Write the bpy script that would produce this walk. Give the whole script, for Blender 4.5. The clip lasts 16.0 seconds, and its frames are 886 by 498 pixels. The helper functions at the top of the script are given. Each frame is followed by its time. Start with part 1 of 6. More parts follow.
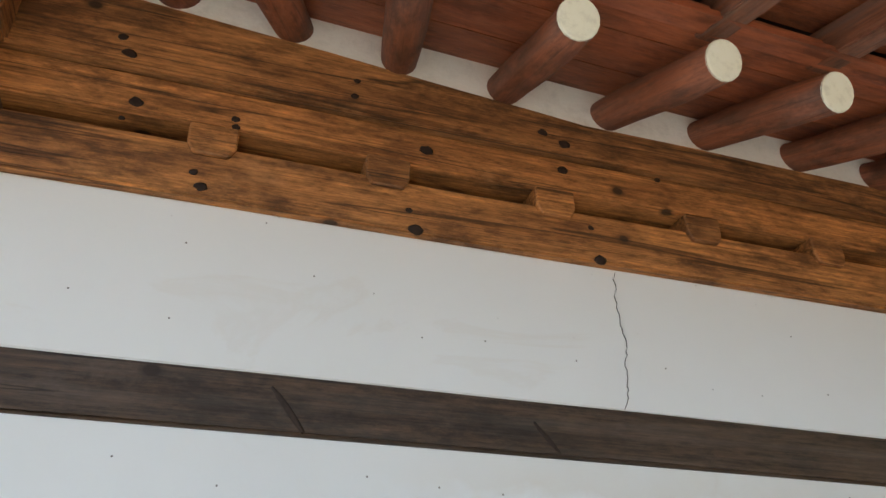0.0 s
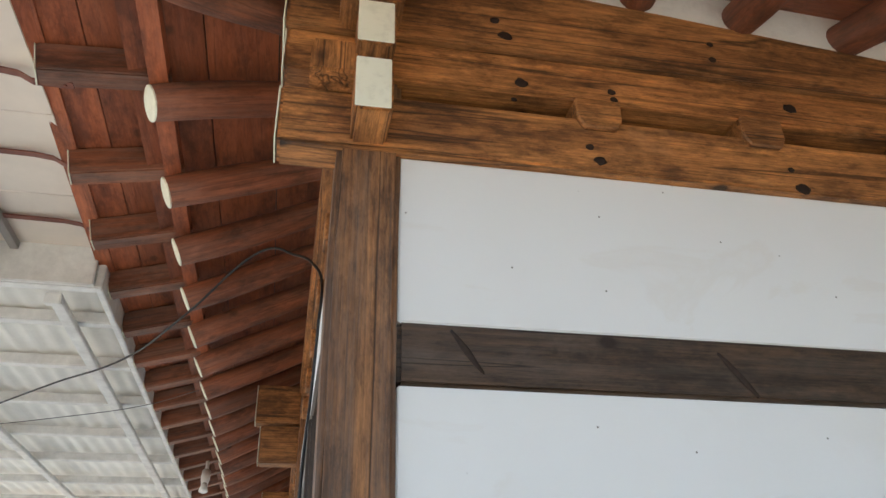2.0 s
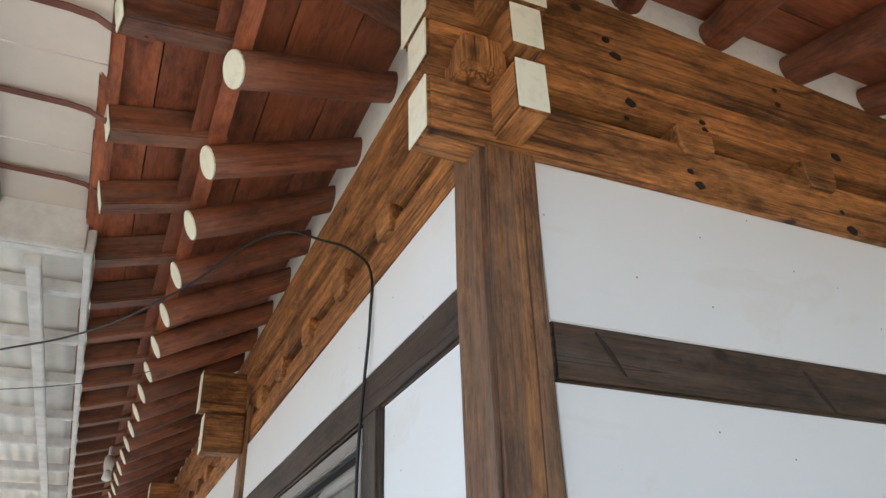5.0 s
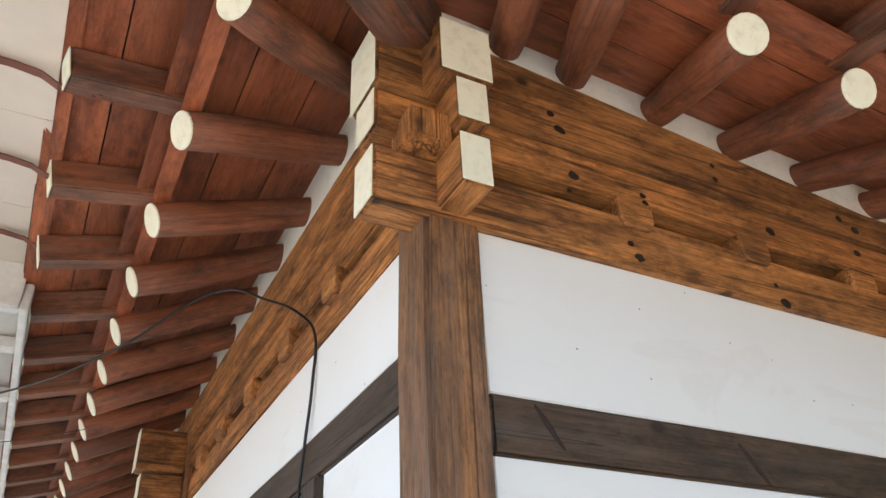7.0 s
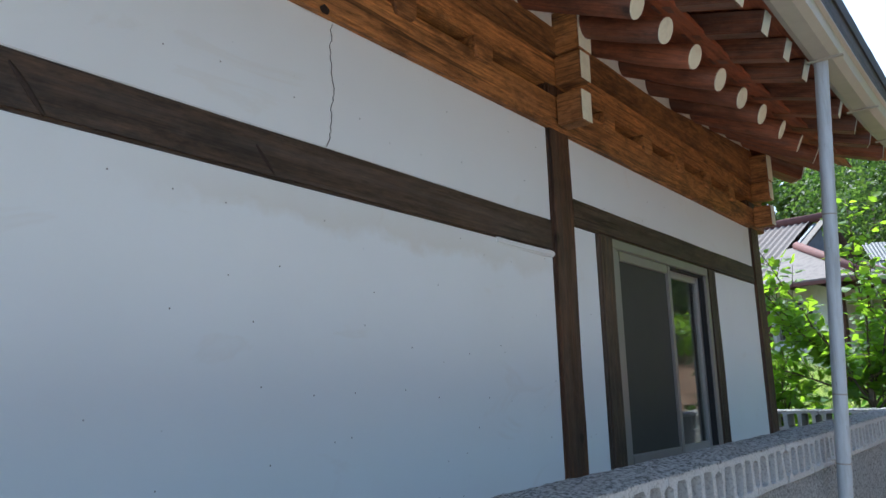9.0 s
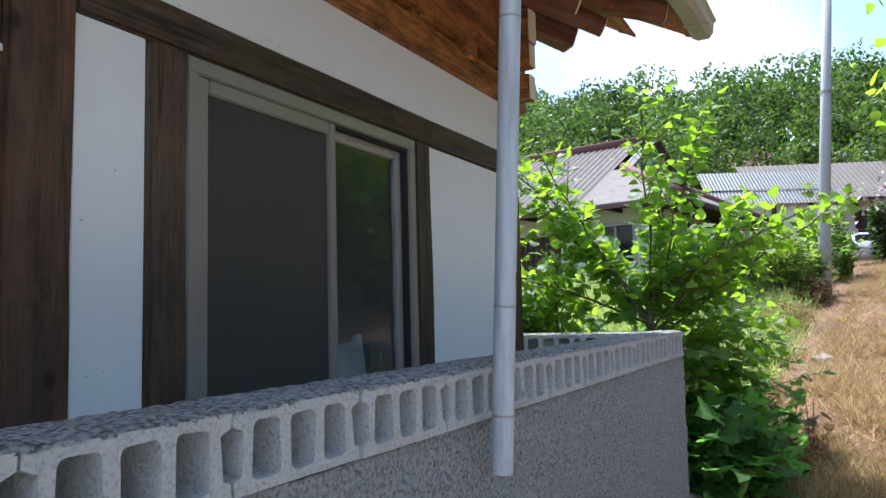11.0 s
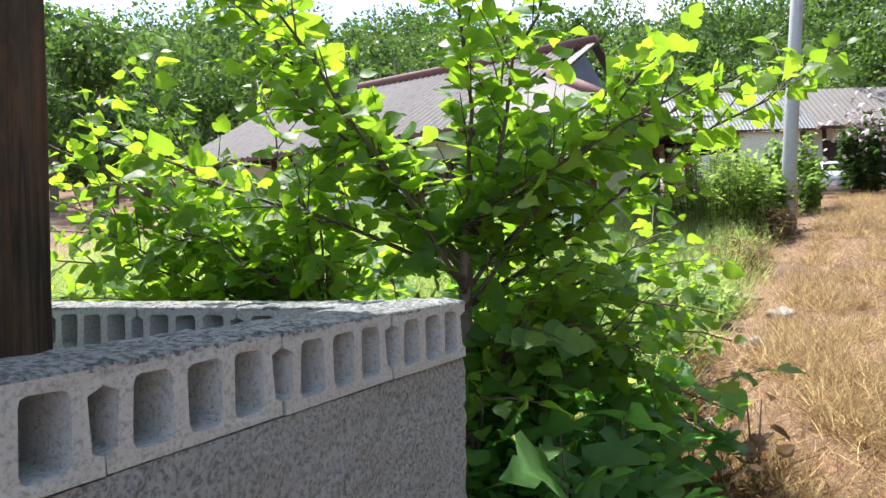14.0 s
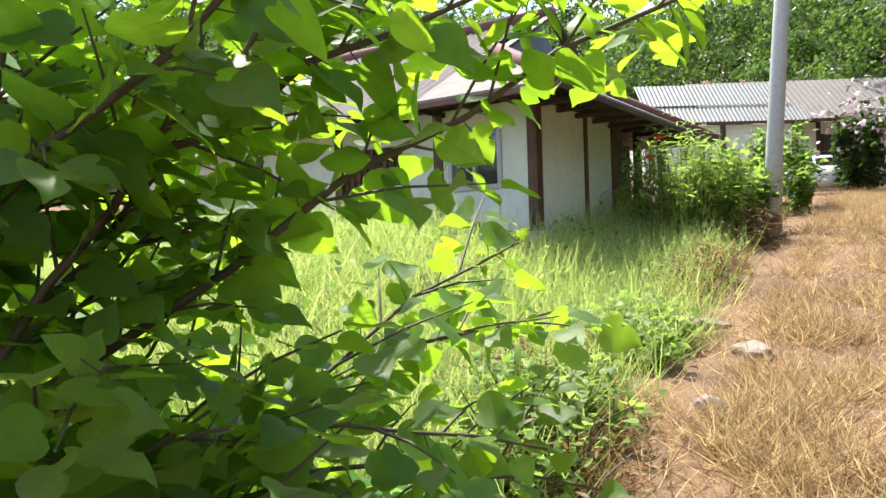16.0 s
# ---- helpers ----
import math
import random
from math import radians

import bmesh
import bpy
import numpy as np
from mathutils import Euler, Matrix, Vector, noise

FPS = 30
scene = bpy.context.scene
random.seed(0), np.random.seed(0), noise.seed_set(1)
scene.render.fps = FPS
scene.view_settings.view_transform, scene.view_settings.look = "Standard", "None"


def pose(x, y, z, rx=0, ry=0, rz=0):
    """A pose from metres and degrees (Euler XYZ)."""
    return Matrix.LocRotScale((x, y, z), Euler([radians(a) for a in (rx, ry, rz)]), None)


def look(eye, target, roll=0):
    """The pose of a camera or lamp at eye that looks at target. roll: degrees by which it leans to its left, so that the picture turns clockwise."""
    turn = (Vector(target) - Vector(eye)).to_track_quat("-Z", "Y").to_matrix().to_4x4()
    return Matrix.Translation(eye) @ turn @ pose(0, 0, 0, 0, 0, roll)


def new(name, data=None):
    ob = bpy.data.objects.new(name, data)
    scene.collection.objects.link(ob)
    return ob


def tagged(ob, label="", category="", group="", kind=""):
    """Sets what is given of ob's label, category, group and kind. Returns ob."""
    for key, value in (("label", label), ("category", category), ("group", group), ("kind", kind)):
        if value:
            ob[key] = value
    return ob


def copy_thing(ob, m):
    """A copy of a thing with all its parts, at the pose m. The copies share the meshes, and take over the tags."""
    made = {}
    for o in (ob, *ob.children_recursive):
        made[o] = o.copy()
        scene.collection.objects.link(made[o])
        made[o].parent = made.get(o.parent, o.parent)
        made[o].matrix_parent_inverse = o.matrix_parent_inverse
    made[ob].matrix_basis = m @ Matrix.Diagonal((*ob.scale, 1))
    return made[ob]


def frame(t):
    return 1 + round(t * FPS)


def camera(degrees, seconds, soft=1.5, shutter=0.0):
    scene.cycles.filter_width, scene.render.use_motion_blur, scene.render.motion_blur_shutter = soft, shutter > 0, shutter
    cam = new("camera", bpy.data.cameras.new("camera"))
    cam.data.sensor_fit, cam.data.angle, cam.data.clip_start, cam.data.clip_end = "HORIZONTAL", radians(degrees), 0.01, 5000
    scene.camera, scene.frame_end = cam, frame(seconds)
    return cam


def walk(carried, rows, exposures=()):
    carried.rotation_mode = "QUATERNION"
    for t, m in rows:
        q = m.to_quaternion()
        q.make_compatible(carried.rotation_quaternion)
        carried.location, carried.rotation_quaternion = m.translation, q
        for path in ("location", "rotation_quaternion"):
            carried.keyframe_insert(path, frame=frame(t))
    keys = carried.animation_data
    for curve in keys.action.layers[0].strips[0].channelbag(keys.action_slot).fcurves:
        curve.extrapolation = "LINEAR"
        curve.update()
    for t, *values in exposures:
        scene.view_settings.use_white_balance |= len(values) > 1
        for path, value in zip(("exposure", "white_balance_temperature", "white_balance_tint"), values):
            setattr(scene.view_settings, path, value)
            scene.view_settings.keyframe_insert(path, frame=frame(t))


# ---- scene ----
cam = camera(59.8, 16.0)
PATH = [
    (0, (0.518, -1.548, 1.732), (1.065, 0.092, 2.737), -0.54),
    (0.5, (0.373, -1.449, 1.699), (0.823, 0.181, 2.768), -1.3),
    (1, (0.209, -1.391, 1.716), (0.616, 0.254, 2.777), -1.2),
    (1.5, (0.028, -1.36, 1.713), (0.39, 0.317, 2.74), -1.0),
    (2, (-0.188, -1.349, 1.716), (0.167, 0.363, 2.688), -1.2),
    (2.5, (-0.352, -1.283, 1.688), (0.041, 0.433, 2.638), -1.3),
    (3, (-0.469, -1.219, 1.696), (0.02, 0.482, 2.628), -1.6),
    (5.5, (-0.811, -1.193, 1.711), (-0.072, 0.37, 2.716), -1.9),
    (6, (-0.832, -1.221, 1.737), (-0.113, 0.295, 2.826), -2.2),
    (6.5, (-0.82, -1.223, 1.743), (-0.092, 0.263, 2.865), -2.4),
    (7, (-0.758, -1.229, 1.735), (0.049, 0.251, 2.811), -2.6),
    (7.5, (-0.625, -1.253, 1.712), (0.328, 0.211, 2.687), -2.3),
    (8, (-0.409, -1.402, 1.724), (0.724, 0.063, 2.481), -1.2),
    (8.5, (-0.213, -1.457, 1.672), (1.148, -0.107, 2.244), -1.6),
    (9, (0.082, -1.483, 1.63), (1.633, -0.28, 2.013), -1.7),
    (9.5, (0.475, -1.514, 1.591), (2.154, -0.452, 1.828), -1.3),
    (10, (0.872, -1.566, 1.609), (2.601, -0.585, 1.823), -1.7),
    (10.2, (1.043, -1.565, 1.601), (2.79, -0.616, 1.814), -1.6),
    (12.3, (2.826, -1.589, 1.553), (4.557, -0.592, 1.659), -1.6),
    (12.5, (2.993, -1.574, 1.551), (4.713, -0.558, 1.633), -1.5),
    (13, (3.438, -1.506, 1.583), (5.175, -0.515, 1.622), -1.4),
    (13.5, (3.912, -1.513, 1.587), (5.68, -0.578, 1.625), -1.8),
    (14, (4.404, -1.486, 1.587), (6.200, -0.606, 1.613), -1.7),
    (14.5, (4.858, -1.531, 1.594), (6.654, -0.651, 1.617), -1.6),
    (15, (5.300, -1.554, 1.621), (7.091, -0.664, 1.634), -1.6),
    (15.5, (5.748, -1.545, 1.665), (7.547, -0.671, 1.677), -1.6),
    (16, (6.206, -1.554, 1.696), (8.006, -0.683, 1.711), -1.6),
]
EXPOSURES = [(0, 1.42, 6200, 6), (1.5, 1.70, 6300, 6), (2.5, 1.20, 5950, 6), (5.5, 1.37, 6200, 7), (6.5, 1.5, 6400, 7), (7, 1.7, 6200, 8), (8, 1.58, 5750, 7),
             (8.5, 1.38, 5600, 7), (9, 0.93, 5500, 6), (9.5, 0.78, 5550, 6), (10, 0.86, 5600, 8), (12.5, 1.25, 5700, 10), (13, 1.32, 5700, 12), (14.5, 1.25, 6300, 8), (16, 1.32, 6450, 8)]
walk(cam, [(t, look(e, a, r)) for t, e, a, r in PATH], EXPOSURES)

# ---------------------------------------------------------------- light
world = bpy.data.worlds.new("sky")
scene.world = world
world.use_nodes = True
wn = world.node_tree.nodes
wl = world.node_tree.links
sky = wn.new("ShaderNodeTexSky")
sky.sky_type, sky.sun_disc = "NISHITA", False
SUN_DIR = Vector((0.34, 0.46, 1.15)).normalized()
sky.sun_elevation = math.asin(SUN_DIR.z)
sky.sun_rotation = math.atan2(SUN_DIR.x, SUN_DIR.y)
sky.air_density, sky.dust_density = 1.0, 2.0
# thin white summer cloud over the blue
coord = wn.new("ShaderNodeTexCoord")
cloud = wn.new("ShaderNodeTexNoise")
cloud.inputs["Scale"].default_value, cloud.inputs["Detail"].default_value = 2.6, 6
ramp = wn.new("ShaderNodeValToRGB")
ramp.color_ramp.elements[0].position, ramp.color_ramp.elements[1].position = 0.47, 0.72
mixc = wn.new("ShaderNodeMix")
mixc.data_type = "RGBA"
mixc.inputs[7].default_value = (5.4, 5.8, 6.6, 1)
wl.new(coord.outputs["Generated"], cloud.inputs["Vector"])
wl.new(cloud.outputs["Fac"], ramp.inputs[0])
wl.new(ramp.outputs[0], mixc.inputs[0])
wl.new(sky.outputs[0], mixc.inputs[6])
wl.new(mixc.outputs[2], wn["Background"].inputs[0])
wn["Background"].inputs[1].default_value = 0.15
sun = new("sun", bpy.data.lights.new("sun", "SUN"))
sun.data.energy, sun.data.angle, sun.data.color = 4.2, radians(0.6), (1.0, 0.95, 0.86)
sun.matrix_world = look(SUN_DIR * 30, (0, 0, 0))


# ---------------------------------------------------------------- materials
def material(name, build):
    m = bpy.data.materials.new(name)
    m.use_nodes = True
    nt = m.node_tree
    b = nt.nodes["Principled BSDF"]
    build(nt, b)
    return m


def node(nt, kind, **inputs):
    n = nt.nodes.new(kind)
    for k, v in inputs.items():
        n.inputs[k].default_value = v
    return n


def coords(nt, scale=(1, 1, 1), world_space=False):
    """Object coordinates, shifted for each object, or world position."""
    mp = nt.nodes.new("ShaderNodeMapping")
    mp.inputs["Scale"].default_value = scale
    if world_space:
        g = nt.nodes.new("ShaderNodeNewGeometry")
        nt.links.new(g.outputs["Position"], mp.inputs["Vector"])
    else:
        tc = nt.nodes.new("ShaderNodeTexCoord")
        oi = nt.nodes.new("ShaderNodeObjectInfo")
        mul = nt.nodes.new("ShaderNodeMath")
        mul.operation = "MULTIPLY"
        mul.inputs[1].default_value = 37.0
        nt.links.new(oi.outputs["Random"], mul.inputs[0])
        nt.links.new(tc.outputs["Object"], mp.inputs["Vector"])
        nt.links.new(mul.outputs[0], mp.inputs["Location"])
    return mp.outputs[0]


def noise_tex(nt, vec, scale, detail=4.0, rough=0.55, distort=0.0):
    n = node(nt, "ShaderNodeTexNoise", Scale=scale, Detail=detail, Roughness=rough, Distortion=distort)
    nt.links.new(vec, n.inputs["Vector"])
    return n.outputs["Fac"]


def ramp_of(nt, fac, stops):
    r = nt.nodes.new("ShaderNodeValToRGB")
    e = r.color_ramp.elements
    while len(e) < len(stops):
        e.new(0.5)
    for el, (p, c) in zip(e, stops):
        el.position, el.color = p, (*c, 1) if len(c) == 3 else c
    nt.links.new(fac, r.inputs[0])
    return r.outputs[0]


def mix(nt, fac, a, b, mode="MIX"):
    m = nt.nodes.new("ShaderNodeMix")
    m.data_type, m.blend_type = "RGBA", mode
    for sock, v in ((m.inputs[0], fac), (m.inputs[6], a), (m.inputs[7], b)):
        if isinstance(v, (int, float)):
            sock.default_value = v
        elif isinstance(v, tuple):
            sock.default_value = (*v, 1)
        else:
            nt.links.new(v, sock)
    return m.outputs[2]


def bump(nt, b, height, strength=0.3, distance=0.004):
    n = node(nt, "ShaderNodeBump", Strength=strength, Distance=distance)
    nt.links.new(height, n.inputs["Height"])
    nt.links.new(n.outputs[0], b.inputs["Normal"])


def wood(name, dark, light, axis, knots=0.6, grey=0.0, rough=0.62, fleck_by=0.85, streak=1.0):
    """Sawn timber with grain along an axis, checks, streaks, knots and weathering."""
    def build(nt, b):
        k = "xyz".index(axis)

        def vec(across, lengthwise):
            s = [across] * 3
            s[k] = lengthwise
            return coords(nt, tuple(s))
        broad = noise_tex(nt, vec(7.0, 1.3), 1.2, 7, 0.72, 0.9)
        grain = noise_tex(nt, vec(150.0, 2.0), 1.0, 6, 0.75, 0.3)
        rings = noise_tex(nt, vec(30.0, 0.9), 1.0, 6, 0.7, 1.0)
        mid = tuple((p + q) / 2 for p, q in zip(dark, light))
        c = ramp_of(nt, broad, [(0.28, dark), (0.5, mid), (0.74, light)])
        c = mix(nt, 0.8 * streak, c, ramp_of(nt, grain, [(0.36, (0.42, 0.39, 0.36)), (0.52, (1.05, 1.05, 1.05)), (0.72, (1.5, 1.46, 1.38))]), "MULTIPLY")
        c = mix(nt, 0.5 * streak, c, ramp_of(nt, rings, [(0.38, (0.5, 0.46, 0.42)), (0.5, (1.1, 1.1, 1.1)), (0.68, (1.35, 1.3, 1.22))]), "MULTIPLY")
        fleck = noise_tex(nt, vec(62.0, 12.0), 1.0, 9, 0.82)
        c = mix(nt, fleck_by, c, ramp_of(nt, fleck, [(0.36, (0.34, 0.30, 0.27)), (0.48, (1.0, 1.0, 1.0)), (0.64, (1.6, 1.52, 1.4))]), "MULTIPLY")
        blot = noise_tex(nt, vec(7.5, 3.0), 1.1, 9, 0.76)
        c = mix(nt, ramp_of(nt, blot, [(0.48, (0, 0, 0)), (0.62, (0.75, 0.75, 0.75))]), c, tuple(0.42 * p for p in dark))
        pale = noise_tex(nt, vec(6.0, 3.0), 1.3, 8, 0.75)
        c = mix(nt, ramp_of(nt, pale, [(0.56, (0, 0, 0)), (0.72, (0.5, 0.5, 0.5))]), c, tuple(min(1, 1.15 * p + 0.03) for p in light))
        if grey:
            gn = noise_tex(nt, vec(16.0, 0.9), 1.4, 6, 0.75)
            c = mix(nt, ramp_of(nt, gn, [(0.44, (0, 0, 0)), (0.66, (grey, grey, grey))]), c, (0.17, 0.15, 0.13))
        # long drying checks
        ck = noise_tex(nt, vec(11.0, 0.28), 1.0, 3, 0.5, 0.4)
        line = ramp_of(nt, ck, [(0.485, (0, 0, 0)), (0.4965, (0.85 * streak,) * 3), (0.508, (0, 0, 0))])
        c = mix(nt, line, c, tuple(0.16 * p for p in dark))
        # knots
        vo = node(nt, "ShaderNodeTexVoronoi", Scale=1.0)
        nt.links.new(vec(4.6, 3.4), vo.inputs["Vector"])
        kmask = ramp_of(nt, vo.outputs["Distance"], [(0.05, (knots,) * 3), (0.065, (knots * 0.5,) * 3), (0.10, (0, 0, 0))])
        c = mix(nt, kmask, c, (0.016, 0.008, 0.004))
        oi = nt.nodes.new("ShaderNodeObjectInfo")
        c = mix(nt, 1.0, c, ramp_of(nt, oi.outputs["Random"], [(0.0, (0.78, 0.78, 0.8)), (1.0, (1.16, 1.1, 1.04))]), "MULTIPLY")
        nt.links.new(c, b.inputs["Base Color"])
        b.inputs["Roughness"].default_value = rough
        hsum = nt.nodes.new("ShaderNodeMath")
        hsum.operation = "SUBTRACT"
        nt.links.new(grain, hsum.inputs[0])
        nt.links.new(line, hsum.inputs[1])
        bump(nt, b, hsum.outputs[0], 0.5, 0.003)
    return material(name, build)


def speckled(name, base, dark, scale, amount=0.5, bumpy=0.4, dist=0.006, rough=0.9, big=1.2, tint=(1, 1, 1), lo=0.34, hi=0.5):
    """Plaster, render, concrete and the like."""
    def build(nt, b):
        v = coords(nt, (1, 1, 1), True)
        n1 = noise_tex(nt, v, scale, 6, 0.7)
        n2 = noise_tex(nt, v, big, 4, 0.6)
        c = ramp_of(nt, n1, [(lo, dark), (hi, base), (hi + 0.2, tuple(min(0.9, p * 1.12) for p in base))])
        c = mix(nt, amount, base, c)
        c = mix(nt, ramp_of(nt, n2, [(0.4, (0, 0, 0)), (0.75, (0.5, 0.5, 0.5))]), c, tuple(t * p for t, p in zip(tint, base)))
        nt.links.new(c, b.inputs["Base Color"])
        b.inputs["Roughness"].default_value = rough
        bump(nt, b, n1, bumpy, dist)
    return material(name, build)


def plain(name, col, rough=0.5, metal=0.0, vary=0.25, scale=6.0):
    def build(nt, b):
        v = coords(nt, (1, 1, 1), True)
        n = noise_tex(nt, v, scale, 5, 0.65)
        c = mix(nt, ramp_of(nt, n, [(0.35, (0, 0, 0)), (0.7, (1, 1, 1))]), tuple(p * (1 - vary) for p in col), col)
        nt.links.new(c, b.inputs["Base Color"])
        b.inputs["Roughness"].default_value, b.inputs["Metallic"].default_value = rough, metal
        bump(nt, b, n, 0.08, 0.002)
    return material(name, build)


def leaf_material(name, a, c2, glow, patch=22.0, depth=0.35):
    def build(nt, b):
        g = nt.nodes.new("ShaderNodeNewGeometry")
        v = coords(nt, (1, 1, 1), True)
        n = noise_tex(nt, v, patch, 3, 0.6)
        c = ramp_of(nt, g.outputs["Random Per Island"], [(0.0, a), (0.55, tuple((p + q) / 2 for p, q in zip(a, c2))), (0.93, c2), (1.0, tuple(q * 1.15 for q in c2))])
        oi = nt.nodes.new("ShaderNodeObjectInfo")
        c = mix(nt, 1.0, c, ramp_of(nt, oi.outputs["Random"], [(0.0, (0.8, 0.85, 0.8)), (1.0, (1.2, 1.15, 1.0))]), "MULTIPLY")
        c = mix(nt, depth, c, ramp_of(nt, n, [(0.3, (0.5, 0.5, 0.5)), (0.7, (1.2, 1.2, 1.2))]), "MULTIPLY")
        nt.links.new(c, b.inputs["Base Color"])
        b.inputs["Roughness"].default_value = 0.48
        b.inputs["Specular IOR Level"].default_value = 0.35
        tr = nt.nodes.new("ShaderNodeBsdfTranslucent")
        tc = mix(nt, 1.0, c, glow, "MULTIPLY")
        nt.links.new(tc, tr.inputs["Color"])
        ms = nt.nodes.new("ShaderNodeMixShader")
        ms.inputs[0].default_value = 0.56
        out = nt.nodes["Material Output"]
        nt.links.new(b.outputs[0], ms.inputs[1])
        nt.links.new(tr.outputs[0], ms.inputs[2])
        nt.links.new(ms.outputs[0], out.inputs["Surface"])
        bump(nt, b, n, 0.15, 0.003)
    return material(name, build)


def plaster_build(nt, b):
    v = coords(nt, (1, 1, 1), True)
    n1 = noise_tex(nt, v, 90, 5, 0.7)
    n2 = noise_tex(nt, v, 1.6, 5, 0.6)
    c = mix(nt, ramp_of(nt, n2, [(0.4, (0, 0, 0)), (0.8, (0.5, 0.5, 0.5))]), (0.81, 0.835, 0.835), (0.75, 0.765, 0.75))
    # fly specks, scattered over the plane of either wall
    pos = nt.nodes.new("ShaderNodeNewGeometry")
    xyz = nt.nodes.new("ShaderNodeSeparateXYZ")
    nt.links.new(pos.outputs["Position"], xyz.inputs[0])
    run = nt.nodes.new("ShaderNodeMath")
    nt.links.new(xyz.outputs["X"], run.inputs[0])
    nt.links.new(xyz.outputs["Y"], run.inputs[1])
    flat = nt.nodes.new("ShaderNodeCombineXYZ")
    nt.links.new(run.outputs[0], flat.inputs["X"])
    nt.links.new(xyz.outputs["Z"], flat.inputs["Y"])
    vo = node(nt, "ShaderNodeTexVoronoi", Scale=6.5)
    vo.voronoi_dimensions = "2D"
    nt.links.new(flat.outputs[0], vo.inputs["Vector"])
    speck = ramp_of(nt, vo.outputs["Distance"], [(0.011, (0.9, 0.9, 0.9)), (0.016, (0, 0, 0))])
    some = ramp_of(nt, vo.outputs["Color"], [(0.35, (0, 0, 0)), (0.6, (1, 1, 1))])
    c = mix(nt, mix(nt, 1.0, speck, some, "MULTIPLY"), c, (0.07, 0.06, 0.05))
    # run-off stains with a tea-brown edge
    st = noise_tex(nt, coords(nt, (1.4, 1.4, 3.0), True), 1.7, 5, 0.6, 0.8)
    c = mix(nt, ramp_of(nt, st, [(0.61, (0, 0, 0)), (0.66, (0.12, 0.12, 0.12)), (0.72, (0.03, 0.03, 0.03))]), c, (0.62, 0.55, 0.44))
    # tide mark of an old leak, soaked in below the long rail
    g = nt.nodes.new("ShaderNodeNewGeometry")
    sp = nt.nodes.new("ShaderNodeSeparateXYZ")
    nt.links.new(g.outputs["Position"], sp.inputs[0])
    wob = noise_tex(nt, v, 3.2, 6, 0.62)
    lift = nt.nodes.new("ShaderNodeMath")
    lift.operation = "MULTIPLY_ADD"
    lift.inputs[1].default_value = 0.30
    nt.links.new(wob, lift.inputs[0])
    nt.links.new(sp.outputs["Z"], lift.inputs[2])
    down = node(nt, "ShaderNodeMapRange")
    down.inputs["From Min"].default_value, down.inputs["From Max"].default_value = 2.0, 2.5
    nt.links.new(lift.outputs[0], down.inputs["Value"])
    tide = ramp_of(nt, down.outputs["Result"], [(0.44, (0, 0, 0)), (0.53, (0.30, 0.30, 0.30)), (0.66, (0.18, 0.18, 0.18)), (0.76, (0.06, 0.06, 0.06)), (0.82, (0, 0, 0))])
    along = node(nt, "ShaderNodeMapRange")
    along.inputs["From Min"].default_value, along.inputs["From Max"].default_value = 0.0, 4.0
    nt.links.new(sp.outputs["X"], along.inputs["Value"])
    tide = mix(nt, 1.0, tide, ramp_of(nt, along.outputs["Result"], [(0.2, (0, 0, 0)), (0.3, (0.8, 0.8, 0.8)), (0.5, (1, 1, 1)), (0.66, (0.5, 0.5, 0.5)), (0.68, (0, 0, 0))]), "MULTIPLY")
    c = mix(nt, tide, c, (0.58, 0.49, 0.33))
    nt.links.new(c, b.inputs["Base Color"])
    b.inputs["Roughness"].default_value = 0.85
    bump(nt, b, n1, 0.12, 0.002)


M = {}
M["plaster"] = material("white_lime_plaster", plaster_build)
for ax in "xyz":
    M["beam_" + ax] = wood("oiled_pine_" + ax, (0.150, 0.062, 0.021), (0.58, 0.275, 0.088), ax, 0.9)
    M["rail_" + ax] = wood("weathered_pine_" + ax, (0.034, 0.022, 0.014), (0.088, 0.057, 0.036), ax, 0.8, 0.26)
    M["post_" + ax] = wood("post_pine_" + ax, (0.11, 0.052, 0.022), (0.36, 0.18, 0.072), ax, 0.9, 0.5)
M["dark_post_z"] = wood("dark_post_pine", (0.045, 0.022, 0.012), (0.13, 0.062, 0.030), "z", 0.9, 0.2, fleck_by=0.5)
M["rafter"] = wood("red_stained_rafter", (0.13, 0.044, 0.020), (0.36, 0.120, 0.053), "z", 0.8, 0.25, fleck_by=0.35, streak=0.5)
M["flyer"] = wood("red_stained_flyer", (0.125, 0.045, 0.021), (0.32, 0.115, 0.053), "z", 0.7, 0.45, fleck_by=0.4, streak=0.55)
M["board_x"] = wood("red_stained_board_x", (0.24, 0.066, 0.026), (0.48, 0.145, 0.056), "x", 0.5, 0.1, fleck_by=0.35, streak=0.35)
M["board_y"] = wood("red_stained_board_y", (0.24, 0.066, 0.026), (0.48, 0.145, 0.056), "y", 0.5, 0.1, fleck_by=0.35, streak=0.35)
M["end_paint"] = speckled("cracked_white_end_paint", (0.86, 0.86, 0.69), (0.48, 0.47, 0.36), 30, 0.35, 0.3, 0.002, 0.7)
# Near-black tone puts the deep slot's shade into the board colour.
M["slot"] = wood("shaded_slot_board", (0.016, 0.009, 0.005), (0.05, 0.026, 0.013), "x", 0.4)
M["knot"] = plain("dark_pine_knot", (0.030, 0.014, 0.007), 0.7, 0, 0.6, 90)
M["scar"] = plain("dark_branch_scar", (0.045, 0.028, 0.019), 0.8, 0, 0.5, 90)
M["filler"] = speckled("white_filler_plaster", (0.84, 0.82, 0.74), (0.58, 0.56, 0.49), 18, 0.35, 0.5, 0.006, 0.9)
